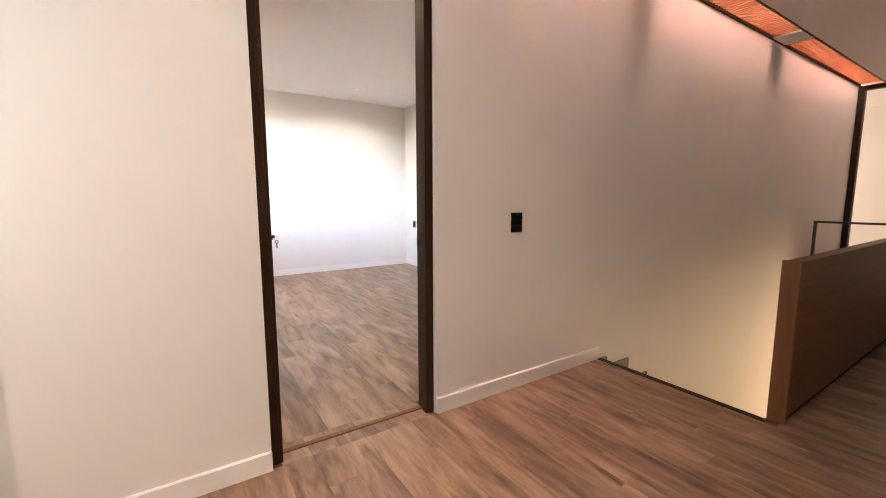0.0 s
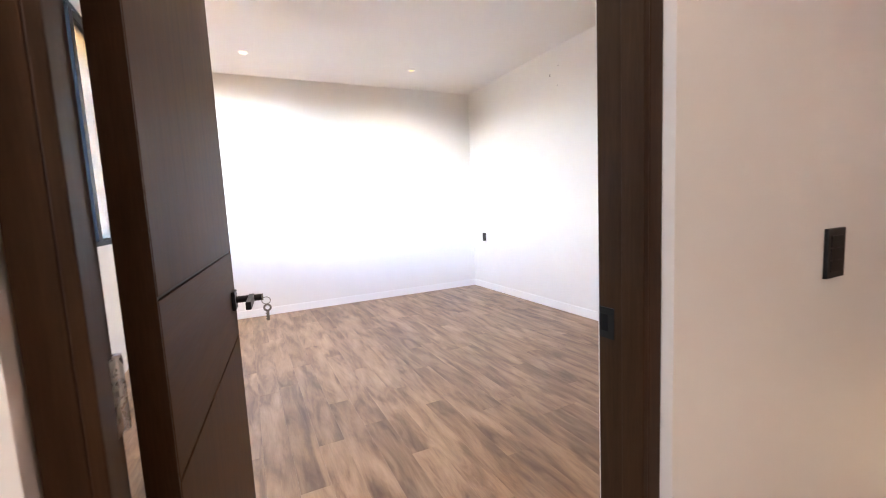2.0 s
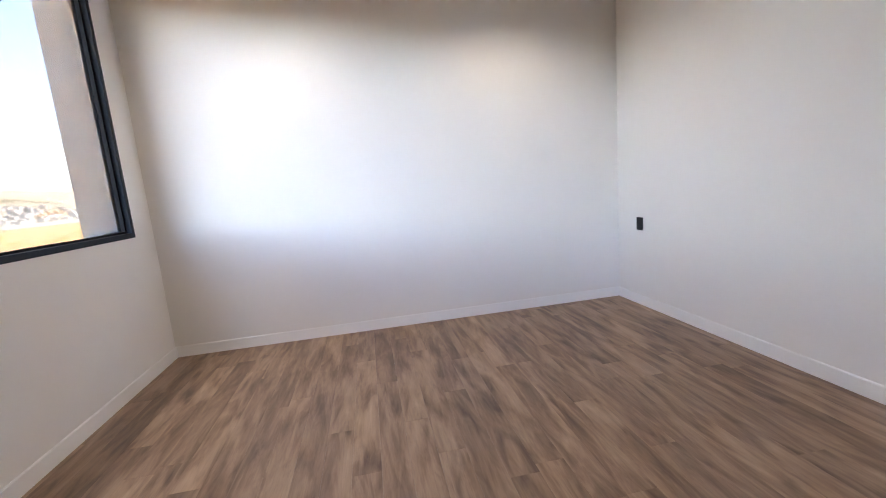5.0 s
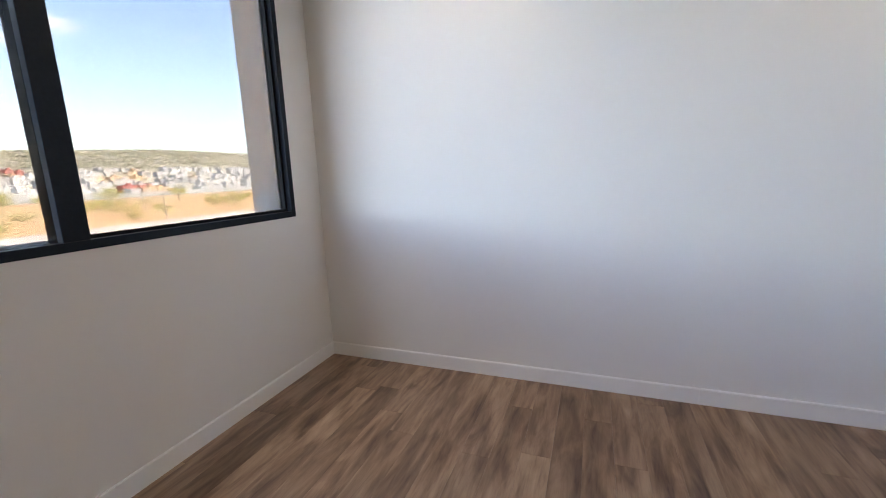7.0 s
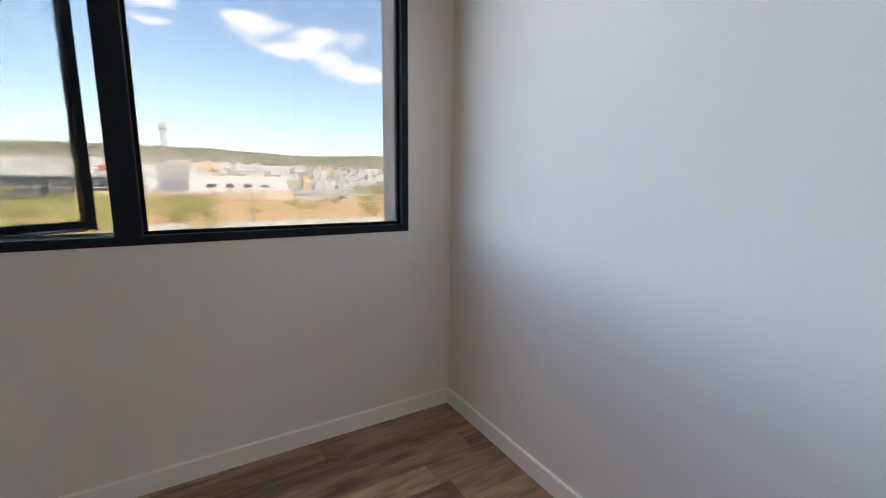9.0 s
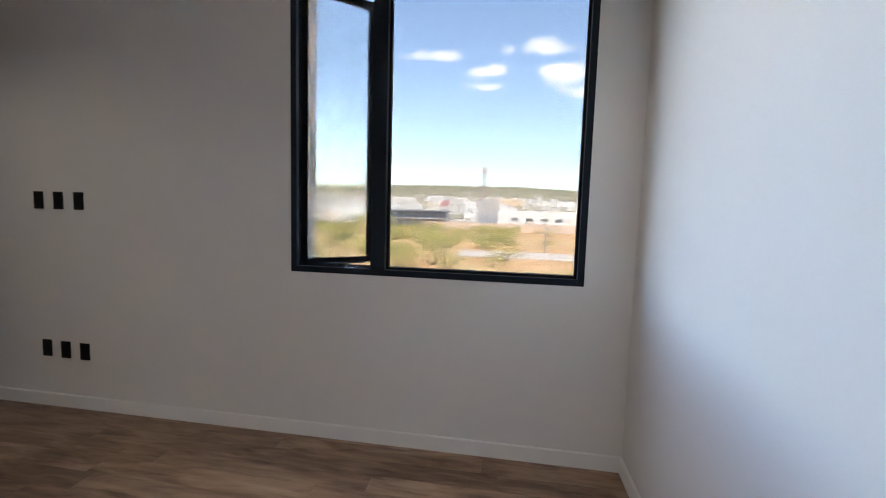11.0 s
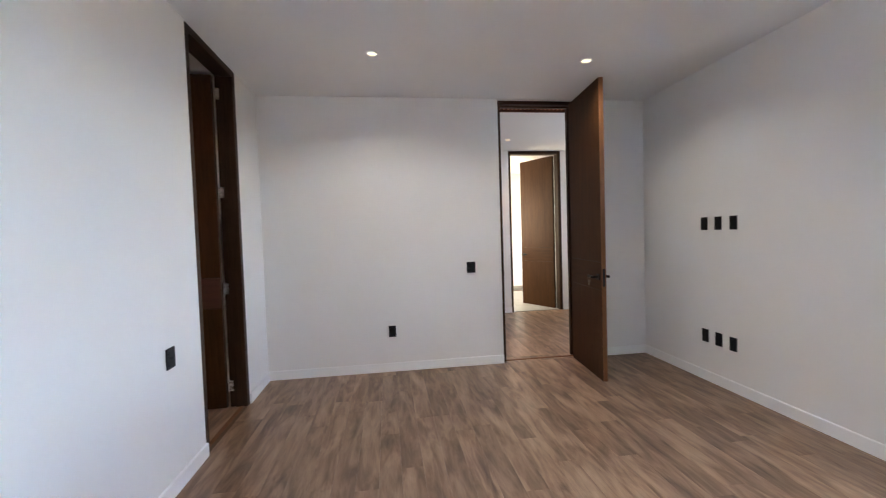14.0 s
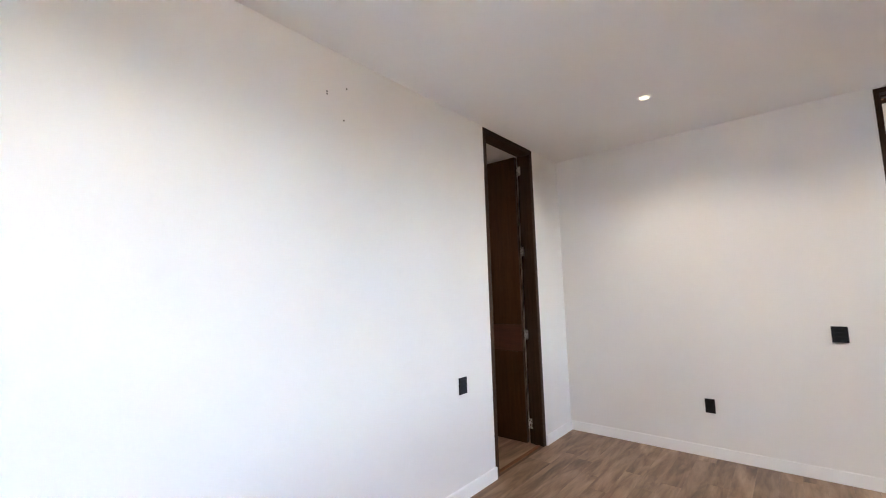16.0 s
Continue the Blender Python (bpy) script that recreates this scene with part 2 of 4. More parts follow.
structure("wall_west", boxes((OUT, 0, HY, WY0, -0.1, 3.0), (OUT, 0, WY1, D + 0.15, -0.1, 3.0), (OUT, 0, WY0, WY1, -0.1, WZ0), (OUT, 0, WY0, WY1, WZ1, 3.0)),
          WALL, "white painted plaster wall with a window opening", "wall")
structure("wall_north", boxes((0, WX1, D, D + 0.15, -0.1, 3.0)), WALL, "white painted plain bedroom wall", "wall")
structure("wall_east", boxes((W, WX1, 0, BY0, -0.1, 3.0), (W, WX1, BY1, D, -0.1, 3.0), (W, WX1, BY0, BY1, 2.795, 3.0)),
          WALL, "white painted bedroom wall with a full-height doorway", "wall")
structure("wall_south", boxes((0, DX0, HY, 0, -0.1, 3.3), (DX1, 8.95, HY, 0, -0.1, 3.3), (DX0, DX1, HY, 0, 2.795, 3.3), (-1.0, OUT, HY, 0, -0.1, 3.3), (OUT, 0, HY - 0.0, HY + 0.001, -0.1, 3.3), (3.0, 9.0, HY, 0, -3.0, -0.1)),
          WALL, "white painted wall between bedroom and stair hall", "wall")
structure("ceiling_bedroom", boxes((0, W, 0, D, H, H + 0.12)), CEIL, "flat white painted bedroom ceiling", "ceiling")
structure("ceiling_hall", boxes((-1.0, 8.95, -2.64, -0.435, H, H + 0.12)), CEIL, "flat white painted hall ceiling", "ceiling")
structure("skylight_upstand", boxes((-1.0, 8.95, -0.515, -0.435, H + 0.12, 3.3), (-1.08, -1.0, -0.6, HY, H, 3.3), (8.95, 9.03, -0.6, HY, H, 3.3)), CEIL,
          "white upstand of the hall skylight", "skylight")
structure("wall_hall_opposite", boxes((-1.0, -0.205, -2.80, -2.64, -0.1, 3.0), (0.735, 11.12, -2.80, -2.64, -0.1, 3.0), (-0.205, 0.735, -2.80, -2.64, 2.795, 3.0)),
          WALL, "white painted hall wall with a doorway", "wall")
structure("wall_hall_end", boxes((-1.15, -1.0, -2.8, -2.2, -0.1, 3.0), (-1.15, -1.0, -0.6, HY, -0.1, 3.0), (-1.15, -1.0, -2.2, -0.6, -0.1, 0.95), (-1.15, -1.0, -2.2, -0.6, 2.35, 3.0)),
          WALL, "white painted wall at the end of the hall", "wall")

# added unseen panels behind the stand-in lamps; two shut their openings to the sky
for nm, b in (("roller_blind_hall", (-1.13, -1.10, -2.2, -0.6, 0.95, 2.35)), ("roller_blind_washroom", (1.68, 1.71, -4.7, -3.3, 1.0, 2.4)), ("roller_blind_stair", (5.9, 7.9, -2.638, -2.61, -2.0, -0.9))):
    structure(nm, boxes(b), SKIRT, "added white panel behind a daylight lamp", "blind")

# floors
structure("floor", boxes((-0.02, WX1 + 0.02, -0.03, D + 0.02, -0.12, -0.009), (DX0, DX1, HY, -0.03, -0.12, -0.009)), SUBFLOOR, "brown wood-look plank floor of the bedroom", "floor")
structure("floor_hall", boxes((-1.0, 3.10, -2.66, HY, -0.25, -0.009), (3.10, 8.95, -2.66, -1.205, -0.25, -0.009), (7.15, 8.95, -1.205, HY, -0.25, -0.009)), SUBFLOOR, "brown wood-look plank floor of the hall", "floor")
structure("floor_bathroom", boxes((WX1, 5.85, -0.02, 2.7, -0.12, -0.009)), SUBFLOOR, "brown wood-look plank floor of the bathroom", "floor")


def skirting(name, x0, x1, y0, y1, h=0.09):
    bm = boxes((x0, x1, y0, y1, 0.0, h))
    top = [e for e in bm.edges if all(v.co.z > h - 1e-4 for v in e.verts)]
    bmesh.ops.bevel(bm, geom=top, offset=0.004, segments=2, affect='EDGES')
    return structure(name, bm, SKIRT, "white enamelled skirting board along the wall", "baseboard")


ST = 0.016
skirting("baseboard_west", 0, ST, 0, D)
skirting("baseboard_north_a", ST, 2.318, D - ST, D)
skirting("baseboard_north_b", 2.3195, W - ST, D - ST, D)
skirting("baseboard_east", W - ST, W, BY1, D)
skirting("baseboard_east_stub", W - ST, W, 0, BY0)
skirting("baseboard_south", DX1, W - ST, 0, ST)
skirting("baseboard_south_stub", ST, DX0, 0, ST)
skirting("baseboard_hall", DX1, 3.085, HY - ST, HY)
skirting("baseboard_hall_left", -1.0, DX0, HY - ST, HY)
skirting("baseboard_opposite", 0.735, 3.2, -2.64, -2.64 + ST)
skirting("baseboard_opposite_left", -1.0, -0.205, -2.64, -2.64 + ST)
skirting("baseboard_bathroom", WX1, WX1 + ST, BY1, 2.6)

# hall beyond the stair: framed end, bright space behind
# includes unseen wall and ceiling pieces added to stop daylight leaking in
structure("wall_end_space", boxes((11.0, 11.12, -2.64, 1.6, -0.1, 3.0), (8.95, 11.0, 1.5, 1.62, -0.1, 3.0), (8.83, 8.95, 0.0, 1.62, -0.1, 3.0), (9.03, 11.0, -2.64, 1.5, H, 3.0), (8.95, 9.03, -2.64, -0.6, H, 3.0), (8.95, 9.03, HY, 1.5, H, 3.0), (8.95, 11.0, -2.64, 1.5, -0.25, -0.1)),
          WALL, "white painted walls of the bright space past the stair", "wall")
opening = empty("framed_opening", 8.99, -0.2, 0, "dark brown framed opening at the end of the stair hall", "door frame", kind="structure")
for nm, s in (("jamb", (-0.05, 0.05, -0.045, 0.028, -0.2, H)), ("header", (-0.05, 0.05, -1.2, -0.045, H - 0.06, H)), ("jamb", (-0.06, 0.06, -1.28, -1.2, -0.2, H))):
    part(nm, boxes(s), FRAME, opening)

# stair going down along the wall
stair = empty("stair", 3.19, -0.7, 0, "grey stone stair going down along the white wall", "stair", kind="structure")
for i in range(12):
    x, z = 3.19 + 0.285 * i, -0.185 * (i + 1)
    part("step", boxes((x - (3.19 if i else 3.278), x + 0.32 - 3.19, -0.50, 0.50, z - 0.25, z), bevel=0.004), STONE, stair)
    part("skirting_tile", boxes((x - 3.188, x + 0.285 - 3.19, 0.512, 0.527, z, z + 0.105), bevel=0.0015), STAIR_TILE, stair, "grey stepped skirting on the wall")
part("skirting_tile", boxes((-0.088, -0.003, 0.512, 0.527, -0.185, -0.006), bevel=0.0015), STAIR_TILE, stair, "grey stepped skirting on the wall")
part("nosing", boxes((-0.125, -0.084, -0.515, 0.512, -0.03, 0.004), bevel=0.003), FRAME_Y, stair, "dark wooden landing edge")
structure("floor_lower", boxes((3.2, 9.2, -2.66, 0, -3.1, -2.4)), STONE, "grey stone floor of the lower storey", "floor")
# unseen walls added to close the lower storey against stray daylight
structure("wall_lower", boxes((3.05, 3.19, -2.8, HY, -3.0, -0.25), (3.2, 9.0, -2.8, -2.64, -3.0, -0.25), (9.0, 9.15, -2.8, 0, -3.0, -0.25)),
          WALL, "white painted walls of the lower stairwell", "wall")

structure("slab_edge", boxes((7.13, 7.149, -1.2, HY, -0.26, -0.004)), WALL, "white plastered edge of the upper landing", "wall")

# wooden parapet beside the stair
par = empty("stair_parapet", 3.115, -1.26, 0, "brown wooden parapet panel beside the stair", "parapet")
part("panel", boxes((0.03, 4.8, -0.032, 0.04, 0.035, 0.87), bevel=0.003), PARAPET, par)
part("end_board", boxes((0, 0.028, -0.036, 0.045, 0.0, 0.875), bevel=0.003), LEAF_EDGE, par, "lighter wooden end board")
# the shadow gap under the panel is put into the plinth's near-black colour
part("plinth", boxes((0.03, 4.8, -0.02, 0.03, 0.0, 0.034)), RUBBER, par, "dark recessed plinth")
rail = empty("guard_rail", 7.2, -0.3, 0, "thin dark steel guard rail across the stairwell", "railing")
part("post", boxes((-0.015, 0.015, -0.015, 0.015, 0.0, 0.885)), RAIL, rail)
part("top_rail", boxes((-0.018, 0.018, -0.95, 0.018, 0.885, 0.91)), RAIL, rail)
part("bottom_rail", boxes((-0.012, 0.012, -0.92, -0.015, 0.10, 0.125)), RAIL, rail)
part("post", boxes((-0.015, 0.015, -0.95, -0.92, 0.0, 0.885)), RAIL, rail)

# slatted skylight strip in the hall ceiling
slats = empty("skylight_slats", 3.6, -0.345, H, "orange cedar slats under the long hall skylight", "skylight")
part("edge_trim", boxes((-4.6, 5.35, 0.155, 0.170, 0.0, 0.05)), FRAME_H, slats, "dark trim along the wall")
part("edge_trim", boxes((-4.6, 5.35, -0.105, -0.087, -0.004, 0.05)), FRAME_H, slats, "dark trim along the ceiling")
for bx in (5.875, 3.4, 0.2):
    part("cross_beam", boxes((bx - 3.6 - 0.16, bx - 3.6 + 0.16, -0.086, 0.154, 0.003, 0.496)), CEIL, slats, "white cross beam")
slat_mesh = mesh_of("slat", boxes((-0.009, 0.009, -0.086, 0.154, 0.02, 0.125), bevel=0.002), SLAT)
for i in range(198):
    sx = -4.55 + 0.05 * i
    if min(abs(sx + 3.6 - b) for b in (5.875, 3.4, 0.2)) > 0.17:
        s = new("slat", slat_mesh)
        s.parent = slats
        s.location = (sx, 0, 0)
# assumed cover, added to spread the daylight; its tint weakens the sun
structure("skylight_cover", boxes((-1.0, 8.95, -0.6, HY, 3.30, 3.308)), OPAL, "opal sheet over the hall skylight", "skylight")


# ---- doors ----
def hinge_plate(parent, x, y, z, along):
    bm = bmesh.new()
    w, d = (0.034, 0.003) if along == "x" else (0.003, 0.034)
    box(bm, x - w / 2, x + w / 2, y - d / 2, y + d / 2, z - 0.045, z + 0.045)
    tube(bm, (x + (w / 2 if along == "x" else 0), y + (d / 2 if along == "y" else 0), z - 0.047), (x + (w / 2 if along == "x" else 0), y + (d / 2 if along == "y" else 0), z + 0.047), 0.007, seg=10)
    return part("hinge", bm, STEEL, parent, "brushed steel hinge")


def lever_set(leaf, tip, z, side, thick):
    """A square rose with a flat lever on one face of a leaf that lies along local x from 0 to tip; side is +1 or -1 along local y."""
    y0 = thick / 2 * side
    x = tip - 0.062
    lo, hi = sorted((y0, y0 + 0.010 * side))
    part("rose", boxes((x - 0.027, x + 0.027, lo, hi, z - 0.027, z + 0.027), bevel=0.002), HANDLE, leaf, "black square rose")
    bm = bmesh.new()
    tube(bm, (x, y0 + 0.009 * side, z), (x, y0 + 0.052 * side, z), 0.010)
    lo, hi = sorted((y0 + 0.044 * side, y0 + 0.058 * side))
    box(bm, x - 0.115, x + 0.013, lo, hi, z - 0.011, z + 0.011, bevel=0.002)
    part("lever", bm, HANDLE, leaf, "black flat lever handle")


def key_set(leaf, tip, z, side, thick):
    x, y = tip - 0.062, (thick / 2 + 0.058) * side
    bm = bmesh.new()
    tube(bm, (x, y, z), (x, y + 0.020 * side, z), 0.009)
    part("lock_cylinder", bm, HANDLE, leaf)
    bm = bmesh.new()
    box(bm, x - 0.0012, x + 0.0012, y + 0.018 * side - 0.006, y + 0.018 * side + 0.026, z - 0.010, z + 0.010, bevel=0.0005)
    ring(bm, Matrix.Translation((x, y + 0.031 * side, z - 0.012)) @ Euler((0, radians(70), 0)).to_matrix().to_4x4(), 0.012, 0.0011)
    part("key", bm, BRASS, leaf, "key in the lock with a ring")
    bm = bmesh.new()
    yk, zk = y + 0.033 * side, z - 0.034
    ring(bm, Matrix.Translation((x, yk, zk)) @ Euler((0, radians(90), 0)).to_matrix().to_4x4(), 0.009, 0.0030)
    box(bm, x - 0.0012, x + 0.0012, yk - 0.004, yk + 0.004, zk - 0.040, zk - 0.008, bevel=0.0005)
    for k in range(3):
        box(bm, x - 0.0012, x + 0.0012, yk + 0.003, yk + 0.0065, zk - 0.036 + 0.008 * k, zk - 0.032 + 0.008 * k)
    part("spare_key", bm, BRASS, leaf, "spare key hanging from the ring")


def leaf_of(door, hx, hy, angle, length, height, thick=0.042, groove=True, keys=1, hinge_side=1):
    """A leaf hinged at hx, hy (local to the door), running along angle degrees from +x."""
    def slab(z0, z1, inset):
        return (0, length, -thick / 2 + inset, thick / 2 - inset, z0, z1)
    lo, hi = 0.839, 1.097
    bm = bmesh.new()
    box(bm, *slab(0.008, lo, 0), bevel=0.0015)
    box(bm, *slab(hi + 0.006, height, 0), bevel=0.0015)
    leaf = part("leaf", bm, LEAF, door, "brown walnut-veneered flush door leaf")
    leaf.location = (hx, hy, 0)
    leaf.rotation_euler = (0, 0, radians(angle))
    part("band", boxes(slab(lo + 0.006, hi, 0), bevel=0.0015), LEAF_H, leaf, "veneer band with level grain at handle height")
    for z in (lo, hi):
        part("groove", boxes((0.001, length - 0.001, -thick / 2 + 0.005, thick / 2 - 0.005, z - 0.002, z + 0.008)), FRAME_H, leaf, "dark horizontal groove")
    # thin strip that darkens the hinge end of the leaf
    part("hinge_edge", boxes((-0.003, 0, -thick / 2 + 0.001, thick / 2 - 0.001, 0.009, height - 0.001)), FRAME, leaf, "dark strip along the hinge edge")
    part("lipping", boxes((length, length + 0.003, -thick / 2 + 0.001, thick / 2 - 0.001, 0.009, height - 0.001)), LEAF_EDGE, leaf, "lighter wooden edge lipping")
    part("latch_plate", boxes((length + 0.003, length + 0.0045, -0.012, 0.012, 0.88, 1.04)), HANDLE, leaf, "black latch plate")
    for side in (1, -1):
        lever_set(leaf, length, 0.962, side, thick)
    if keys:
        key_set(leaf, length, 0.962, keys, thick)
    return leaf


# bedroom door, standing open against the room
door = empty("door_1", DX0, 0, 0, "dark walnut bedroom door standing open, keys in its lock", "door", kind="structure")
wd = DX1 - DX0
for nm, s, m in (("jamb", (0.003, 0.038, -0.150, -0.035, 0, 2.757), FRAME), ("jamb", (wd - 0.036, wd - 0.003, -0.150, -0.035, 0, 2.757), FRAME),
                 ("header", (0.003, wd - 0.003, -0.150, -0.035, 2.757, 2.793), FRAME_H),
                 ("stop", (0.038, 0.052, -0.150, -0.102, 0, 2.743), FRAME), ("stop", (wd - 0.050, wd - 0.036, -0.150, -0.102, 0, 2.743), FRAME),
                 ("stop", (0.038, wd - 0.036, -0.150, -0.102, 2.743, 2.757), FRAME_H)):
    part(nm, boxes(s, bevel=0.002), m, door)
for z in (0.18, 1.0, 1.8, 2.6):
    hinge_plate(door, 0.0395, -0.050, z, "y")
part("strike_plate", boxes((wd - 0.0385, wd - 0.0365, -0.074, -0.038, 0.925, 0.988)), HANDLE, door, "black strike plate")
part("strike_box", boxes((wd - 0.0395, wd - 0.0384, -0.060, -0.042, 0.940, 0.974)), RUBBER, door)
part("threshold", boxes((0.038, wd - 0.036, -0.085, -0.055, -0.004, 0.006), bevel=0.002), LEAF_EDGE, door, "thin brown threshold strip")
leaf_of(door, 0.845 - DX0, 0.012, 84.9, 0.746, 2.752, keys=-1)

# bathroom door, open into the bathroom
bdoor = empty("door_2", W, BY0, 0, "dark walnut bathroom door standing open inwards", "door", kind="structure")
bw = BY1 - BY0
for nm, s, m in (("jamb", (-0.002, 0.142, 0.003, 0.038, 0, 2.757), FRAME), ("jamb", (-0.002, 0.142, bw - 0.036, bw - 0.003, 0, 2.757), FRAME),
                 ("header", (-0.002, 0.142, 0.003, bw - 0.003, 2.757, 2.793), FRAME_Y),
                 ("stop", (0.0, 0.095, 0.038, 0.052, 0, 2.743), FRAME), ("stop", (0.0, 0.095, bw - 0.050, bw - 0.036, 0, 2.743), FRAME),
                 ("stop", (0.0, 0.095, 0.038, bw - 0.036, 2.743, 2.757), FRAME_Y)):
    part(nm, boxes(s, bevel=0.002), m, bdoor)
for z in (0.18, 1.0, 1.8, 2.61):
    hinge_plate(bdoor, 0.128, 0.0395, z, "x")
part("threshold", boxes((0.03, 0.06, 0.038, bw - 0.036, -0.004, 0.006), bevel=0.002), LEAF_EDGE, bdoor, "thin brown threshold strip")
bleaf = leaf_of(bdoor, 0.160, 0.052, 1.5, 0.745, 2.752, keys=0)
part("inlay", boxes((0.002, 0.742, 0.0212, 0.0232, 0.847, 1.095)), PANEL_RED, bleaf, "reddish dark veneer band")

# door across the hall
odoor = empty("door_3", -0.205, -2.64, 0, "brown walnut washroom door standing half open", "door", kind="structure")
ow = 0.94
for nm, s, m in (("jamb", (0.003, 0.055, -0.155, 0.004, 0, 2.745), FRAME), ("jamb", (ow - 0.036, ow - 0.003, -0.155, 0.004, 0, 2.745), FRAME),
                 ("header", (0.003, ow - 0.003, -0.155, 0.004, 2.745, 2.793), FRAME_H)):
    part(nm, boxes(s, bevel=0.002), m, odoor)
leaf_of(odoor, 0.085, -0.135, -63, 0.78, 2.735, keys=1)


# ---- window ----
win = empty("window_1", 0, WY0, WZ0, "black aluminium window, narrow casement ajar", "window", kind="structure")
ww, wh = WY1 - WY0, WZ1 - WZ0
F = 0.036
my0, my1 = 3.187 - WY0, 3.274 - WY0
part("window_frame", boxes((-0.085, 0.003, 0, F, 0, wh), (-0.085, 0.003, ww - F, ww, 0, wh), (-0.085, 0.003, F, ww - F, 0, F), (-0.085, 0.003, F, ww - F, wh - F, wh), bevel=0.0025), ALU, win)
part("mullion", boxes((-0.085, 0.006, my0, my1, F, wh - F), bevel=0.003), ALU, win)
part("bead", boxes((-0.055, -0.030, my1, my1 + 0.014, F, wh - F), (-0.055, -0.030, ww - F - 0.014, ww - F, F, wh - F), (-0.055, -0.030, my1 + 0.014, ww - F - 0.014, F, F + 0.014), (-0.055, -0.030, my1 + 0.014, ww - F - 0.014, wh - F - 0.014, wh - F)), RUBBER, win, "dark glazing bead")
# panes cast no shadow, so daylight enters past the tint
pane = part("pane", boxes((-0.062, -0.056, my1, ww - F, F, wh - F)), DIM_GLASS, win, "window glass pane")
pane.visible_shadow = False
# added pane the casement doesn't have; it only dims the view through the gap
dim_pane = part("dimming_pane", boxes((-0.030, -0.026, F, my0, F, wh - F)), DIM_GLASS, win, "added dark pane across the casement opening")
dim_pane.visible_shadow = False
sash = part("casement", boxes((-0.045, 0.0, 0, 0.037, 0, wh - 2 * F), (-0.045, 0.0, my0 - F - 0.037, my0 - F, 0, wh - 2 * F), (-0.045, 0.0, 0.037, my0 - F - 0.037, 0, 0.037), (-0.045, 0.0, 0.037, my0 - F - 0.037, wh - 2 * F - 0.037, wh - 2 * F), bevel=0.0025), ALU, win, "black casement standing ajar")
sash.location = (-0.055, F + 0.004, F)
sash.rotation_euler = (0, 0, radians(40))
sp = part("pane", boxes((-0.026, -0.020, 0.037, my0 - F - 0.037, 0.037, wh - 2 * F - 0.037)), CLEAR, sash, "window glass pane")
sp.visible_shadow = False
part("stay_arm", tube(tube(bmesh.new(), (-0.04, 0.10, F + 0.006), (-0.17, 0.33, F + 0.012), 0.006, seg=8), (-0.17, 0.33, F + 0.012), (-0.175, 0.40, F + 0.014), 0.006, seg=8), STEEL, win, "steel stay arm")
part("sill", boxes((-0.20, -0.086, 0, ww, 0.002, 0.034), bevel=0.003), ALU, win, "black outer sill")
structure("window_reveal", boxes((OUT, -0.086, WY0, WY1, WZ0 - 0.02, WZ0 + 0.012)), OUTER, "pale rendered outer window ledge", "window")

# ---- bathroom behind the side wall ----
structure("wall_bathroom", boxes((WX1, 6.0, 2.6, 2.72, -0.1, 3.0), (5.85, 6.0, 0, 2.6, -0.1, 3.0)), WALL, "white painted bathroom walls", "wall")
structure("ceiling_bathroom", boxes((WX1, 5.85, 0, 2.6, H, H + 0.12), (5.3, 5.85, 0, 2.6, 2.30, H)), CEIL, "painted bathroom ceiling with dropped part over the basin", "ceiling")
van = empty("vanity_unit", 5.55, 1.6, 0, "brown wooden vanity unit under a dark stone top", "cabinet")
part("carcass", boxes((-0.24, 0.298, -0.9, 0.9, 0.075, 0.77), bevel=0.002), CABINET, van)
part("plinth", boxes((-0.19, 0.298, -0.9, 0.9, 0, 0.074)), RUBBER, van, "dark recessed plinth")
for k in range(3):
    part("cabinet_door", boxes((-0.262, -0.241, -0.895 + 0.6 * k, -0.305 + 0.6 * k, 0.08, 0.735), bevel=0.002), CABINET, van)
tagged(part("stone_counter", boxes((5.25, 5.849, 0.68, 2.52, 0.771, 0.882), bevel=0.004), COUNTER), "dark polished stone counter on the vanity", "counter")
tagged(part("mirror", boxes((5.83, 5.848, 0.75, 2.45, 1.10, 2.13), bevel=0.002), MIRROR), "large frameless mirror over the vanity", "mirror")
tagged(part("led_strip", boxes((5.832, 5.846, 0.78, 2.42, 2.14, 2.155)), COVE), "pinkish light strip above the mirror", "light strip")
bm = tube(bmesh.new(), (5.74, 1.84, 0.883), (5.74, 1.84, 1.06), 0.016)
tube(bm, (5.74, 1.84, 1.045), (5.60, 1.84, 1.035), 0.012)
tagged(part("tap", bm, CHROME, smooth=False), "chrome basin tap on the stone counter", "tap")

# ---- washroom across the hall ----
structure("wall_washroom", boxes((1.6, 1.75, -5.28, -4.7, -0.1, 3.0), (1.6, 1.75, -3.3, -2.8, -0.1, 3.0), (1.6, 1.75, -4.7, -3.3, -0.1, 1.0), (1.6, 1.75, -4.7, -3.3, 2.4, 3.0), (-1.2, 1.75, -5.4, -5.28, -0.1, 3.0), (-1.35, -1.2, -5.4, -2.8, -0.1, 3.0)), WALL,
          "cream lit washroom walls", "wall")
structure("ceiling_washroom", boxes((-1.2, 1.6, -5.28, -2.8, H, H + 0.12)), CEIL, "white washroom ceiling", "ceiling")
wfl = structure("floor_washroom", boxes((-1.2, 1.6, -5.28, -2.66, -0.12, -0.006)), SUBFLOOR, "grey tiled washroom floor", "floor")
tile_mesh = mesh_of("floor_tile", boxes((-0.298, 0.298, -0.298, 0.298, -0.008, 0), bevel=0.0015), TILE)
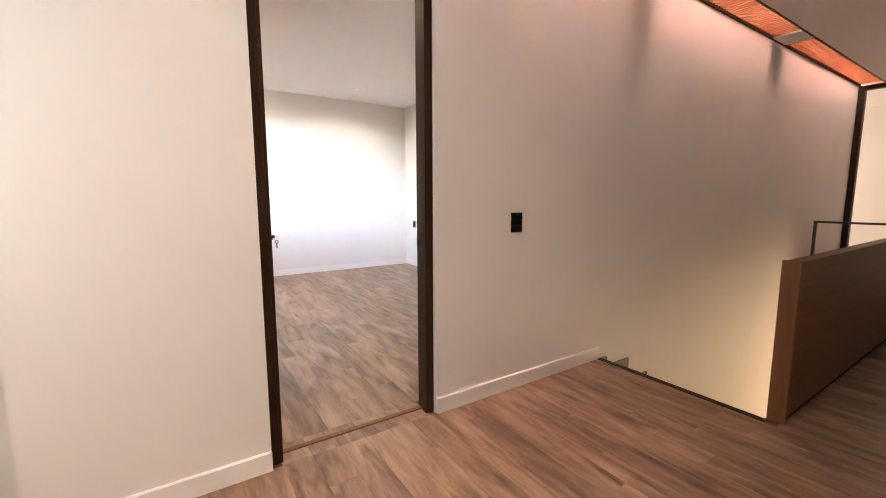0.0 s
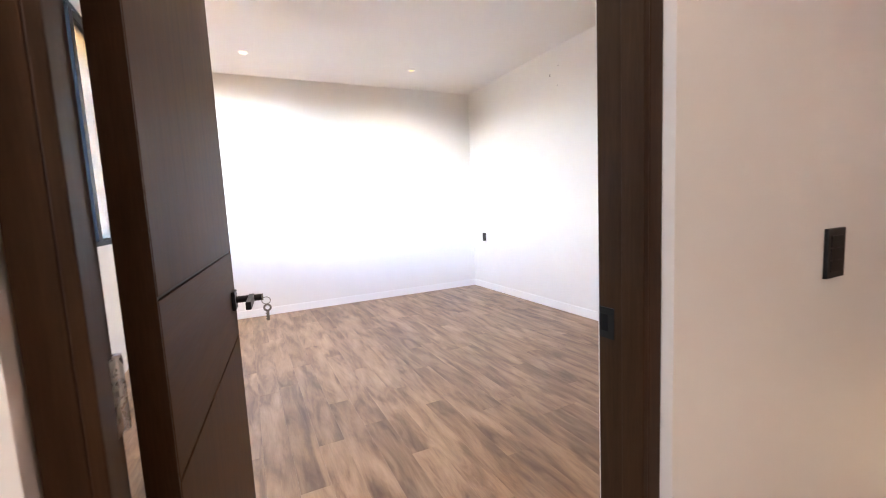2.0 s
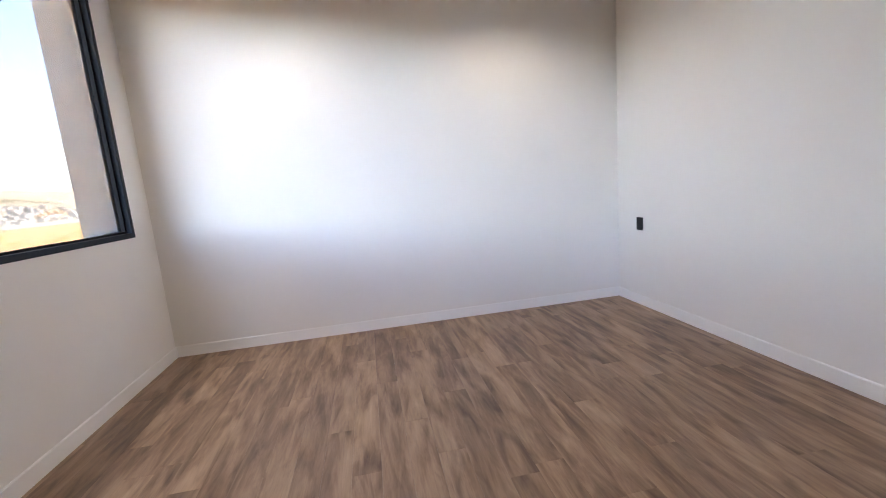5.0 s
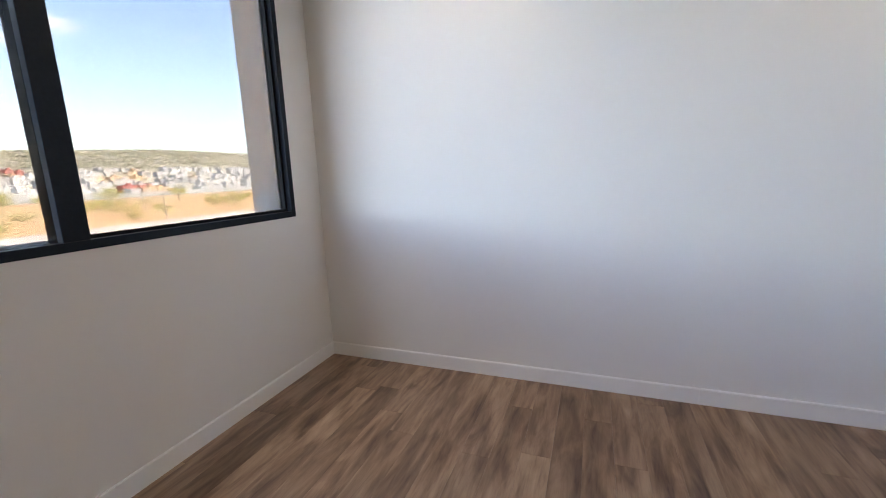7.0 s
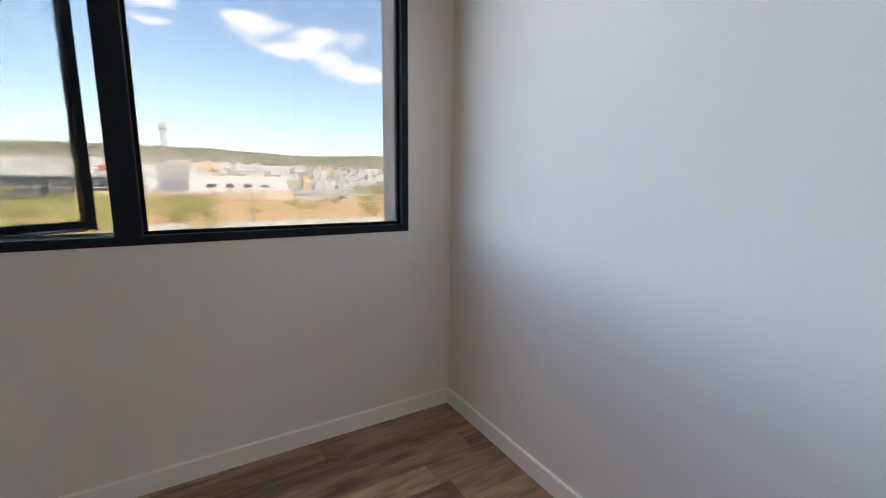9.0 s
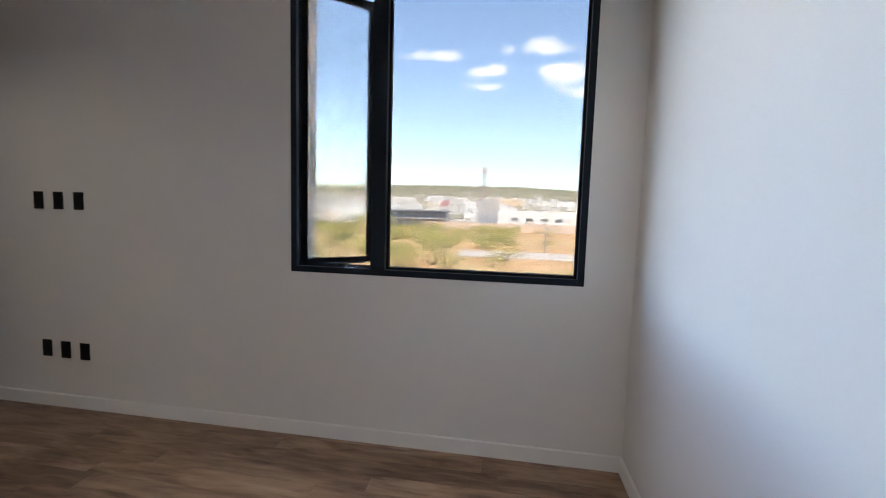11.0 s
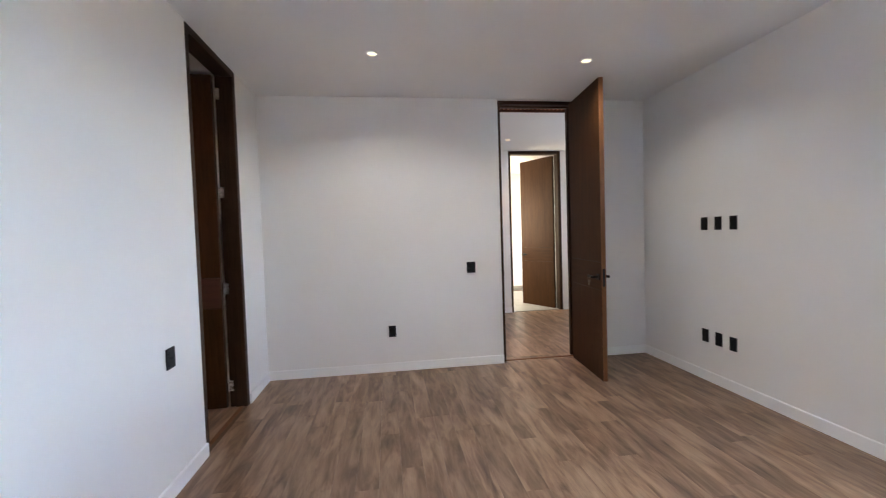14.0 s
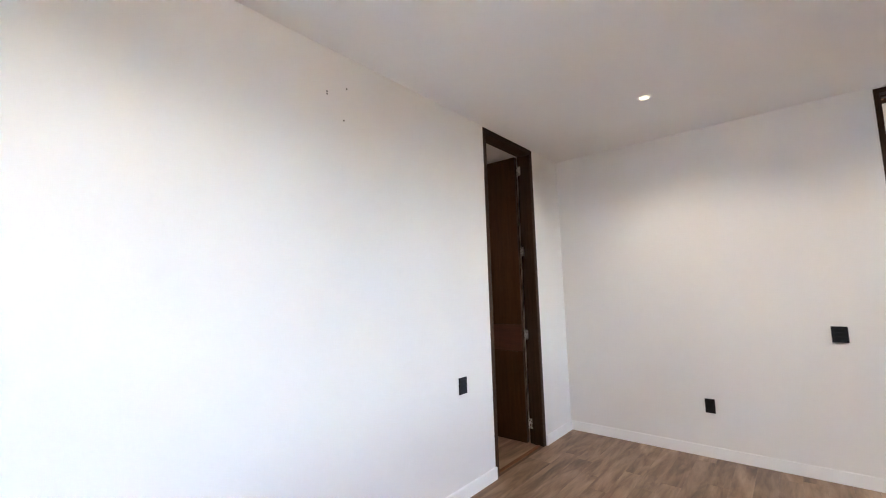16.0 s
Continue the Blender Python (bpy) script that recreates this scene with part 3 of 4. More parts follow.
for i in range(5):
    for j in range(4):
        t = new("floor_tile", tile_mesh)
        t.parent = wfl
        t.location = (-0.9 + 0.6 * i, -2.98 - 0.6 * j, 0.002)
structure("baseboard_washroom", boxes((-1.2, 1.6, -5.28, -5.266, 0, 0.10), bevel=0.002), STONE, "grey tiled skirting", "baseboard")

# ---- sockets, switches, lamps ----
def plate(kind, m, w, h, label, category, group, modules=1):
    """A black wall plate; local x across the wall, local y out of it."""
    ob = empty(kind, 0, 0, 0, label, category, group)
    ob.matrix_basis = m
    part("plate", boxes((-w / 2, w / 2, 0, 0.009, -h / 2, h / 2), bevel=0.002), BLACK, ob)
    for k in range(modules):
        z0 = -h / 2 + 0.014 + k * (h - 0.028) / modules
        z1 = z0 + (h - 0.028) / modules - 0.003
        part("module", boxes((-w / 2 + 0.014, w / 2 - 0.014, 0.008, 0.0105, z0, z1), bevel=0.001), INSERT, ob)
    if kind == "wall_socket":
        bm = bmesh.new()
        for sx in (-0.008, 0.008):
            box(bm, sx - 0.0015, sx + 0.0015, 0.0104, 0.0112, -0.006, 0.006)
        part("slots", bm, RUBBER, ob)
    return ob


LB = "black plastic wall socket on the white wall"
for y, z in ((0.873, 1.420), (1.028, 1.420), (1.186, 1.420), (0.878, 0.408), (1.028, 0.405), (1.180, 0.402)):
    plate("wall_socket", pose(0, y, z, 0, 0, -90), 0.070, 0.115, LB, "socket", "television sockets")
plate("wall_socket", pose(2.822, 0, 0.416), 0.072, 0.115, LB, "socket", "bedroom sockets")
plate("light_switch", pose(1.979, 0, 1.043), 0.090, 0.115, "black plastic light switch beside the bedroom door", "switch", "switches", 3)
plate("wall_socket", pose(W, 4.341, 0.742, 0, 0, 90), 0.078, 0.115, "black plastic bedside socket near the room corner", "socket", "bedroom sockets")
plate("wall_socket", pose(W, 1.780, 0.760, 0, 0, 90), 0.085, 0.115, "black plastic bedside socket near the bathroom door", "socket", "bedroom sockets")
plate("light_switch", pose(2.226, HY, 1.050, 0, 0, 180), 0.085, 0.118, "black plastic light switch on the hall wall", "switch", "switches", 3)

plate("wall_socket", pose(7.0, HY, -1.37, 0, 0, 180), 0.072, 0.115, "black plastic wall socket low in the stairwell", "socket", "stair sockets")

for y, z in ((2.90, 2.53), (2.90, 2.545), (2.77, 2.605), (2.79, 2.41)):
    tagged(part("screw_hole", tube(bmesh.new(), (W - 0.0008, y, z), (W + 0.001, y, z), 0.005, seg=10), HOLE), "small dark drill hole in the white wall", "hole", "drill holes")


def downlight(x, y):
    ob = empty("downlight", x, y, H, "small round recessed ceiling downlight, lit warm white", "ceiling lamp", "downlights")
    bm = ring(bmesh.new(), Matrix.Translation((0, 0, -0.002)), 0.039, 0.008, 28, 8)
    part("trim_ring", bm, SKIRT, ob, "white trim ring", True)
    part("lens", tube(bmesh.new(), (0, 0, -0.0035), (0, 0, -0.0005), 0.030, seg=28), LED, ob, "glowing lens")
    return ob


for px, py in DOWNLIGHTS + [(0.982, -1.82)]:
    downlight(px, py)

# ---- outdoors, beyond the window ----
def earth_material():
    m, n, l, p = mat("dry_earth")
    v = coords(n, l)
    a = noise_tex(n, l, v, 0.018, 6, 0.6, 0.4)
    b = noise_tex(n, l, v, 0.16, 6, 0.65)
    c1 = ramp(n, l, a, [(0.36, (0.50, 0.32, 0.15)), (0.46, (0.48, 0.25, 0.10)), (0.56, (0.50, 0.27, 0.11)), (0.66, (0.34, 0.33, 0.13))])
    c2 = ramp(n, l, b, [(0.35, (0.16, 0.17, 0.07)), (0.5, (0.40, 0.27, 0.15)), (0.7, (0.50, 0.40, 0.28))])
    l.new(mix(n, l, 0.45, c1, c2), p.inputs["Base Color"])
    p.inputs["Roughness"].default_value = 0.95
    return m


def hill_material():
    m, n, l, p = mat("hill_scrub")
    v = coords(n, l)
    b = noise_tex(n, l, v, 0.02, 9, 0.75)
    # lightened tones: the far haze is put into the hill colour
    l.new(ramp(n, l, b, [(0.36, (0.20, 0.185, 0.135)), (0.50, (0.31, 0.275, 0.205)), (0.60, (0.42, 0.36, 0.28)), (0.70, (0.54, 0.47, 0.38))]), p.inputs["Base Color"])
    p.inputs["Roughness"].default_value = 1.0
    return m


def leaf_material():
    m, n, l, p = mat("foliage")
    g = n.new("ShaderNodeNewGeometry")
    c = ramp(n, l, g.outputs["Random Per Island"], [(0.0, (0.34, 0.37, 0.13)), (0.6, (0.47, 0.48, 0.19)), (1.0, (0.58, 0.46, 0.22))])
    l.new(c, p.inputs["Base Color"])
    p.inputs["Roughness"].default_value = 0.85
    p.inputs["Specular IOR Level"].default_value = 0.1
    t, mx = n.new("ShaderNodeBsdfTranslucent"), n.new("ShaderNodeMixShader")
    l.new(c, t.inputs[0])
    mx.inputs[0].default_value = 0.45
    l.new(p.outputs[0], mx.inputs[1])
    l.new(t.outputs[0], mx.inputs[2])
    l.new(mx.outputs[0], n["Material Output"].inputs["Surface"])
    return m


EARTH, HILL, FOLIAGE = earth_material(), hill_material(), leaf_material()
BARK = plain("bark", (0.16, 0.11, 0.08), 0.9, 0, 8)
ROADWAY = plain("pale_road", (0.46, 0.41, 0.35), 0.95, 0, 0.3, 0.2)
CONCRETE = plain("concrete", (0.36, 0.355, 0.35), 0.9, 0, 0.6, 0.12)
WHITEWASH = plain("whitewash", (0.60, 0.59, 0.57), 0.9, 0, 0.5, 0.06)
TANWALL = plain("tan_block_wall", (0.48, 0.38, 0.30), 0.95, 0, 0.8, 0.15)
DARKWIN = plain("dark_window", (0.06, 0.07, 0.08), 0.25, 0, 1.0)
STEELWORK = plain("grey_steelwork", (0.24, 0.26, 0.30), 0.6, 0.2, 1.0)
REDWHITE = plain("mast_paint", (0.40, 0.31, 0.33), 0.7, 0, 0.4, 0.4)
PINK = plain("pink_board", (0.75, 0.08, 0.30), 0.6, 0, 0.3, 0.3)
GZ = -7.0


def ease(u):
    u = min(1.0, max(0.0, u))
    return u * u * (3 - 2 * u)


def height_at(x, y):
    """Flat field, town slope, then a scrub slope up to a long even ridge."""
    far = max(0.0, -x - 290)
    ridge = 75 - 9 * math.exp(-((y - 230) / 140) ** 2) + 17 * ease((y - 330) / 560) - 4 * ease((-y - 150) / 400)
    slope = 31 * ease(far / 340) ** 0.9 if far < 240 else 31 * ease(240 / 340) ** 0.9
    up = min(1.0, max(0.0, (far - 240) / 570))
    z = slope + (ridge + 7 - slope) * up ** 0.85 - 25 * ease((far - 860) / 400)
    return GZ + z + 1.6 * noise.noise((x / 60, y / 55, 0)) * min(1, far / 150) + 1.3 * noise.noise((x / 25, y / 22, 3)) * up


bm = bmesh.new()
xs = [300, 60, -2, -40, -80, -120, -160, -200, -240, -280, -320, -360, -410, -470, -540, -620, -700, -780, -860, -940, -1020, -1060, -1100, -1150, -1250, -1400, -1800, -4000]
ys = [-4000, -2200, -1400] + list(range(-1000, 1401, 20)) + [1800, 2600, 4000]
grid = [[bm.verts.new((x, y, height_at(x, y))) for y in ys] for x in xs]
for i in range(len(xs) - 1):
    for j in range(len(ys) - 1):
        bm.faces.new((grid[i][j], grid[i][j + 1], grid[i + 1][j + 1], grid[i + 1][j]))
ground = structure("ground", bm, EARTH, "dry orange field rising to scrubby hills", "ground")
ground.data.materials.append(HILL)
for f in ground.data.polygons:
    f.use_smooth = True
    if f.center.x < -285:
        f.material_index = 1
structure("road", boxes((-92, -78, -6, 300, GZ, GZ + 0.06), (-240, -196, 38, 75, GZ, GZ + 0.05), (-290, -284, -500, 600, GZ, GZ + 0.1)), ROADWAY, "pale dusty road across the field", "road")

# white hall with grey block
hall = empty("white_building", -216, 20, GZ, "long white industrial building with a grey block", "building")
part("wall", boxes((-26, 0, -20.3, 21.6, 0, 10.2)), WHITEWASH, hall)
part("parapet", boxes((-0.6, 0, -20.3, 21.6, 10.2, 10.9)), WHITEWASH, hall)
part("block", boxes((-20, 0.6, -32, -20.3, 0, 16.0), (-20, 0.6, -32, -31.5, 16.0, 16.5)), CONCRETE, hall, "taller grey concrete block")
for k in range(3):
    part("gate", boxes((0.55, 0.75, -30.5 + 3.4 * k, -27.6 + 3.4 * k, 2.0, 8.0)), STEELWORK, hall, "grey roller gate")
for k in range(4):
    w = part("window", boxes((-0.1, 0.15, -13.5 + 7.6 * k, -9.9 + 7.6 * k, 5.9, 7.1)), DARKWIN, hall)
    part("sill", boxes((0.0, 0.25, -13.6 + 7.6 * k, -9.8 + 7.6 * k, 5.72, 5.88)), CONCRETE, w)
tagged(part("boundary_wall", boxes((-206, -205.6, -38, 42, GZ, GZ + 4.2)), TANWALL), "tan block wall before the white building", "wall")

shed = empty("steel_shed", -232, -46, GZ, "dark open steel-framed shed beside the grey block", "shed")
part("roof", boxes((-12, 8, -18, 17, 9.4, 10.2)), STEELWORK, shed)
part("slab", boxes((-12, 8, -18, 17, 5.0, 5.5)), CONCRETE, shed)
for k in range(8):
    part("column", boxes((7.2, 7.8, -17.8 + 4.9 * k, -17.2 + 4.9 * k, 0, 9.4)), STEELWORK, shed)
# wall set forward under the roof, near the columns, so that sun lights it
part("infill_wall", boxes((3.0, 3.4, -18, 17, 0, 9.4)), STEELWORK, shed)

mast = empty("lattice_mast", -262, -11, GZ, "red and white lattice telephone mast", "mast")
for sx in (-1, 1):
    for sy in (-1, 1):
        part("leg", tube(bmesh.new(), (1.7 * sx, 1.7 * sy, 0), (0.8 * sx, 0.8 * sy, 39), 0.22, seg=6), REDWHITE, mast)
for k in range(9):
    a, b = 1.7 - 0.9 * k / 9, 1.7 - 0.9 * (k + 1) / 9
    z0, z1 = 39 * k / 9, 39 * (k + 1) / 9
    bm = bmesh.new()
    for (x0, y0), (x1, y1) in (((-1, 1), (1, 1)), ((1, 1), (1, -1)), ((1, -1), (-1, -1)), ((-1, -1), (-1, 1))):
        tube(bm, (a * x0, a * y0, z0), (b * x1, b * y1, z1), 0.11, seg=5)
        tube(bm, (a * x1, a * y1, z0), (b * x0, b * y0, z1), 0.11, seg=5)
    part("bracing", bm, REDWHITE, mast)
part("platform", boxes((-1.8, 1.8, -1.8, 1.8, 35, 35.5)), REDWHITE, mast)
for sx, sy in ((-1.8, 0), (1.8, 0), (0, -1.8), (0, 1.8)):
    part("antenna", boxes((sx - 0.3, sx + 0.3, sy - 0.3, sy + 0.3, 35.5, 38.5)), WHITEWASH, mast)

board = empty("billboard", -200, 236, GZ, "pink advertising board on a post", "billboard")
part("face", boxes((-0.4, 0.4, -8, 8, 9, 17)), PINK, board)
part("post", tube(bmesh.new(), (0, 0, 0), (0, 0, 9), 0.6, seg=10), STEELWORK, board)

# town on the slope: far too many houses to count
rng = random.Random(5)


def house_white():
    m, n, l, p = mat("varied_whitewash")
    g = n.new("ShaderNodeNewGeometry")
    # tone differs at random from house to house, grey to off-white
    l.new(ramp(n, l, g.outputs["Random Per Island"], [(0.0, (0.42, 0.40, 0.38)), (0.4, (0.56, 0.545, 0.52)), (1.0, (0.68, 0.67, 0.65))]), p.inputs["Base Color"])
    p.inputs["Roughness"].default_value = 0.9
    return m


HOUSE_COATS = {
    "white_houses": (house_white(), 0.74), "ochre_houses": (plain("ochre_plaster", (0.66, 0.46, 0.28), 0.9, 0, 0.3), 0.08),
    "grey_houses": (CONCRETE, 0.10), "red_houses": (plain("red_plaster", (0.45, 0.12, 0.10), 0.9, 0, 0.3), 0.025),
    "blue_houses": (plain("blue_plaster", (0.08, 0.17, 0.42), 0.9, 0, 0.3), 0.015)}


# pale for window glass: the haze's low contrast is put into the tone
HOUSEWIN = plain("house_window", (0.20, 0.20, 0.20), 0.4, 0, 1.0)


def town():
    """Terraces of small flat-roofed houses, row behind row up the slope."""
    r = random.Random(3)
    shells = {k: ([], []) for k in HOUSE_COATS}
    glass = ([], [])
    box_faces = ((0, 3, 2, 1), (4, 5, 6, 7), (0, 1, 5, 4), (1, 2, 6, 5), (2, 3, 7, 6), (3, 0, 4, 7))

    def box(into, x0, x1, y0, y1, z0, z1):
        b = len(into[0])
        into[0].extend((x, y, z) for z in (z0, z1) for x, y in ((x0, y0), (x1, y0), (x1, y1), (x0, y1)))
        into[1].extend(tuple(b + k for k in f) for f in box_faces)

    row = -312.0
    while row > -535:
        y, coat = -430.0, "white_houses"
        while y < 720:
            if r.random() < 0.22:
                y += r.uniform(6, 30)
                coat = r.choices(list(HOUSE_COATS), [v[1] for v in HOUSE_COATS.values()])[0]
            if r.random() < 0.12:
                coat = r.choices(list(HOUSE_COATS), [v[1] for v in HOUSE_COATS.values()])[0]
            w, d = r.uniform(4.6, 7.2), r.uniform(6.5, 9.5)
            x = row + r.uniform(-2.2, 2.2)
            h = r.choice((3.0, 5.2, 5.6, 6.0, 6.0))
            z = height_at(x, y) - 1.2
            box(shells[coat], x - d, x, y, y + w - 0.25, z, z + h + 1.2)
            if r.random() < 0.5:
                a = y + r.uniform(0.4, w - 2.4)
                box(shells[coat], x - d * 0.8, x - d * 0.4, a, a + 1.9, z + h + 1.2, z + h + 2.6)
            for lev in ((1.9,) if h < 4 else (1.9, 4.4)):
                for k in (0.28, 0.72):
                    if r.random() < 0.8:
                        g = r.uniform(0.45, 0.8)
                        box(glass, x - 0.2, x + 0.12, y + k * w - g, y + k * w + g, z + lev + 0.2, z + lev + 1.8)
            y += w
        row -= r.uniform(24, 33)
    for nm, (v, f) in list(shells.items()) + [("house_windows", glass)]:
        me = bpy.data.meshes.new(nm)
        me.from_pydata(v, [], f)
        me.materials.append(HOUSEWIN if nm == "house_windows" else HOUSE_COATS[nm][0])
        text = "small dark windows of the far houses" if nm == "house_windows" else "crowded flat-roofed %s on the far slope" % nm.replace("_", " ")
        tagged(new(nm, me), text, "windows" if nm == "house_windows" else "houses", kind="stuff")


town()
structure("perimeter_wall", boxes((-300, -299, -500, 700, GZ, GZ + 3.4)), CONCRETE, "long grey wall along the foot of the town", "wall")


def tree_mesh(seed, height, spread, leaves, low=0.6, leaf=1.0):
    r = random.Random(seed)
    bm = bmesh.new()
    if low > 0.4:
        tube(bm, (0, 0, 0), (0.1, 0.05, height * 0.45), 0.05 * height, 0.03 * height, 7)
    tips = []
    stems = 7 if low > 0.4 else 11
    for k in range(stems):
        a = 2 * math.pi * k / stems + r.uniform(-0.3, 0.3)
        e = Vector((math.cos(a) * spread * r.uniform(0.4, 0.75), math.sin(a) * spread * r.uniform(0.4, 0.75), height * r.uniform(low, 0.9)))
        tube(bm, (0.05, 0.02, height * r.uniform(0.25, 0.45) if low > 0.4 else 0.0), e, 0.018 * height, 0.006 * height, 5)
        tips.append(e)
    trunk = mesh_of("trunk", bm, BARK)
    verts, faces = [], []
    for _ in range(leaves):
        t = r.choice(tips)
        c = t + Vector((r.gauss(0, spread * 0.27), r.gauss(0, spread * 0.27), r.gauss(0, height * 0.13)))
        s = r.uniform(0.05, 0.14) * height * 0.28 * leaf
        m = Euler((r.uniform(0, 6), r.uniform(0, 6), r.uniform(0, 6))).to_matrix()
        b = len(verts)
        verts += [tuple(c + m @ Vector(v) * s) for v in ((-1, -0.5, 0), (0.2, -0.7, 0.2), (1, 0.3, 0), (-0.1, 0.8, -0.2))]
        faces += [(b, b + 1, b + 2), (b, b + 2, b + 3)]
    me = bpy.data.meshes.new("crown")
    me.from_pydata(verts, [], faces)
    me.materials.append(FOLIAGE)
    return trunk, me


TREES = [tree_mesh(s, 4.5, 3.2, 1300) for s in range(4)]
BUSHES = [tree_mesh(s + 20, 3.6, 3.6, 1700, 0.25, 0.8) for s in range(5)]


def tree(kind, x, y, size, label, group):
    ob = empty(kind, x, y, height_at(x, y), label, "tree" if kind == "tree" else "bush", group)
    ob.scale = (size,) * 3
    ob.rotation_euler = (0, 0, rng.uniform(0, 6.28))
    for nm, me in zip(("trunk", "crown"), rng.choice(TREES if kind == "tree" else BUSHES)):
        o = new(nm, me)
        o.parent = ob
    return ob


for x, y, s in ((-200, 122, 1.5), (-205, 84, 1.6), (-196, 83, 1.3), (-206, 101, 1.2), (-198, 152, 1.4), (-262, 95, 1.5), (-206, -58, 1.4), (-250, -62, 1.6), (-228, -80, 1.5)):
    tree("tree", x, y, s, "round green tree in the dry field", "field trees")
for _ in range(222):
    x, y = -rng.uniform(52, 195), rng.uniform(-110, 8)
    if y < -6 or not -94 < x < -76:
        tree("bush", x, y, rng.uniform(0.55, 1.15), "thin yellow-green acacia scrub in the dry field", "field scrub")
for _ in range(66):
    x, y = -rng.uniform(95, 190), rng.uniform(15, 190)
    tree("bush", x, y, rng.uniform(0.4, 1.0), "thin yellow-green acacia scrub in the dry field", "field scrub")


def clumps(name, count, label, seed, far0, far1, size):
    """Rough leafy lumps, countless, on the slope."""
    r = random.Random(seed)
    verts, faces = [], []
    for _ in range(count):
        x, y = -r.uniform(far0, far1), r.uniform(-560, 900)
        z, b = height_at(x, y), len(verts)
        k = r.uniform(0.5, 1.0) * size
        for j in range(6):
            a = j * math.pi / 3 + r.uniform(-0.3, 0.3)
            q = k * r.uniform(0.7, 1.2)
            verts.append((x + q * math.cos(a), y + q * math.sin(a), z + k * r.uniform(0.1, 0.4)))
        verts.append((x + r.uniform(-1, 1), y + r.uniform(-1, 1), z + k * r.uniform(0.7, 1.1)))
        faces += [(b + j, b + (j + 1) % 6, b + 6) for j in range(6)]
    me = bpy.data.meshes.new(name)
    me.from_pydata(verts, [], faces)
    me.materials.append(SCRUB)
    return tagged(new(name, me), label, "scrub", kind="stuff")


SCRUB = plain("dark_scrub", (0.19, 0.18, 0.115), 0.95, 0, 0.05, 0.4)
clumps("hill_scrub", 5200, "dark dry scrub dotted over the far hillside", 21, 560, 1120, 4.2)
clumps("town_trees", 700, "small green trees between the far houses", 22, 305, 560, 3.6)


def street_pole(x, y, h):
    ob = empty("street_pole", x, y, GZ, "thin dark pole with a lamp in the field", "pole", "field poles")
    part("shaft", tube(bmesh.new(), (0, 0, 0), (0, 0, h), 0.14, 0.08, 8), STEELWORK, ob)
    part("lamp_head", boxes((-0.6, 0.2, -0.2, 0.2, h - 0.15, h + 0.1), bevel=0.04), STEELWORK, ob)


for x, y in ((-93, 13), (-90, 50), (-92, 69), (-140, 96)):
    street_pole(x, y, 6.0)

CARWHITE, CARGREY = plain("white_car_paint", (0.75, 0.75, 0.75), 0.3, 0, 2.0, 0.05), plain("grey_car_paint", (0.12, 0.13, 0.14), 0.3, 0.3, 2.0, 0.05)


def car(x, y, turn, paint_, label):
    ob = empty("car", x, y, GZ + 0.05, label, "car", "parked cars")
    ob.rotation_euler = (0, 0, radians(turn))
    bm = boxes((-2.2, 2.2, -0.9, 0.9, 0.35, 0.95), bevel=0.12)
    part("body", bm, paint_, ob)
    bm = boxes((-1.3, 0.9, -0.8, 0.8, 0.93, 1.48))
    for v in bm.verts:
        if v.co.z > 1.2:
            v.co.x *= 0.72
            v.co.y *= 0.86
    part("cabin", bm, DARKWIN, ob, "dark glazed cabin")
    part("roof", boxes((-0.9, 0.62, -0.66, 0.66, 1.47, 1.53), bevel=0.02), paint_, ob)
    for sx in (-1.35, 1.35):
        for sy in (-0.86, 0.86):
            part("wheel", tube(bmesh.new(), (sx, sy - 0.1, 0.33), (sx, sy + 0.1, 0.33), 0.33, seg=14), RUBBER, ob)


for x, y, a, w in ((-212, 48, 80, 1), (-208, 52, 75, 1), (-206, 66, 30, 0), (-236, 57, 90, 1), (-248, 84, 90, 1), (-222, -52, 90, 1), (-221, -62, 90, 0), (-222, -70, 90, 1)):
    car(x, y, a, CARWHITE if w else CARGREY, "white car parked on the dusty lot" if w else "dark grey car parked on the dusty lot")


def cloud_material(groups):
    m, n, l, p = mat("cloud")
    v = coords(n, l)
    total = noise_tex(n, l, coords(n, l, (0.42, 1.0, 1)), 0.0062, 10, 0.62, 0.5)
    for x, y, radius, gain in groups:
        d, r, add = n.new("ShaderNodeVectorMath"), n.new("ShaderNodeMapRange"), n.new("ShaderNodeMath")
        d.operation = 'DISTANCE'
        d.inputs[1].default_value = (x, y, 620)
        r.interpolation_type = 'SMOOTHSTEP'
        r.inputs["From Max"].default_value = radius
        r.inputs["To Min"].default_value, r.inputs["To Max"].default_value = gain, 0.0
        l.new(v, d.inputs[0])
        l.new(d.outputs["Value"], r.inputs["Value"])
        l.new(total, add.inputs[0])
        l.new(r.outputs[0], add.inputs[1])
        total = add.outputs[0]
    cov = ramp(n, l, total, [(0.655, (0, 0, 0)), (0.75, (0.36, 0.36, 0.36)), (0.95, (0.94, 0.94, 0.94))])
    tr, em, mx = n.new("ShaderNodeBsdfTransparent"), n.new("ShaderNodeEmission"), n.new("ShaderNodeMixShader")
    em.inputs[0].default_value, em.inputs[1].default_value = (1, 1, 1, 1), 0.50
    l.new(cov, mx.inputs[0])
    l.new(tr.outputs[0], mx.inputs[1])
    l.new(em.outputs[0], mx.inputs[2])
    l.new(mx.outputs[0], n["Material Output"].inputs["Surface"])
    return m


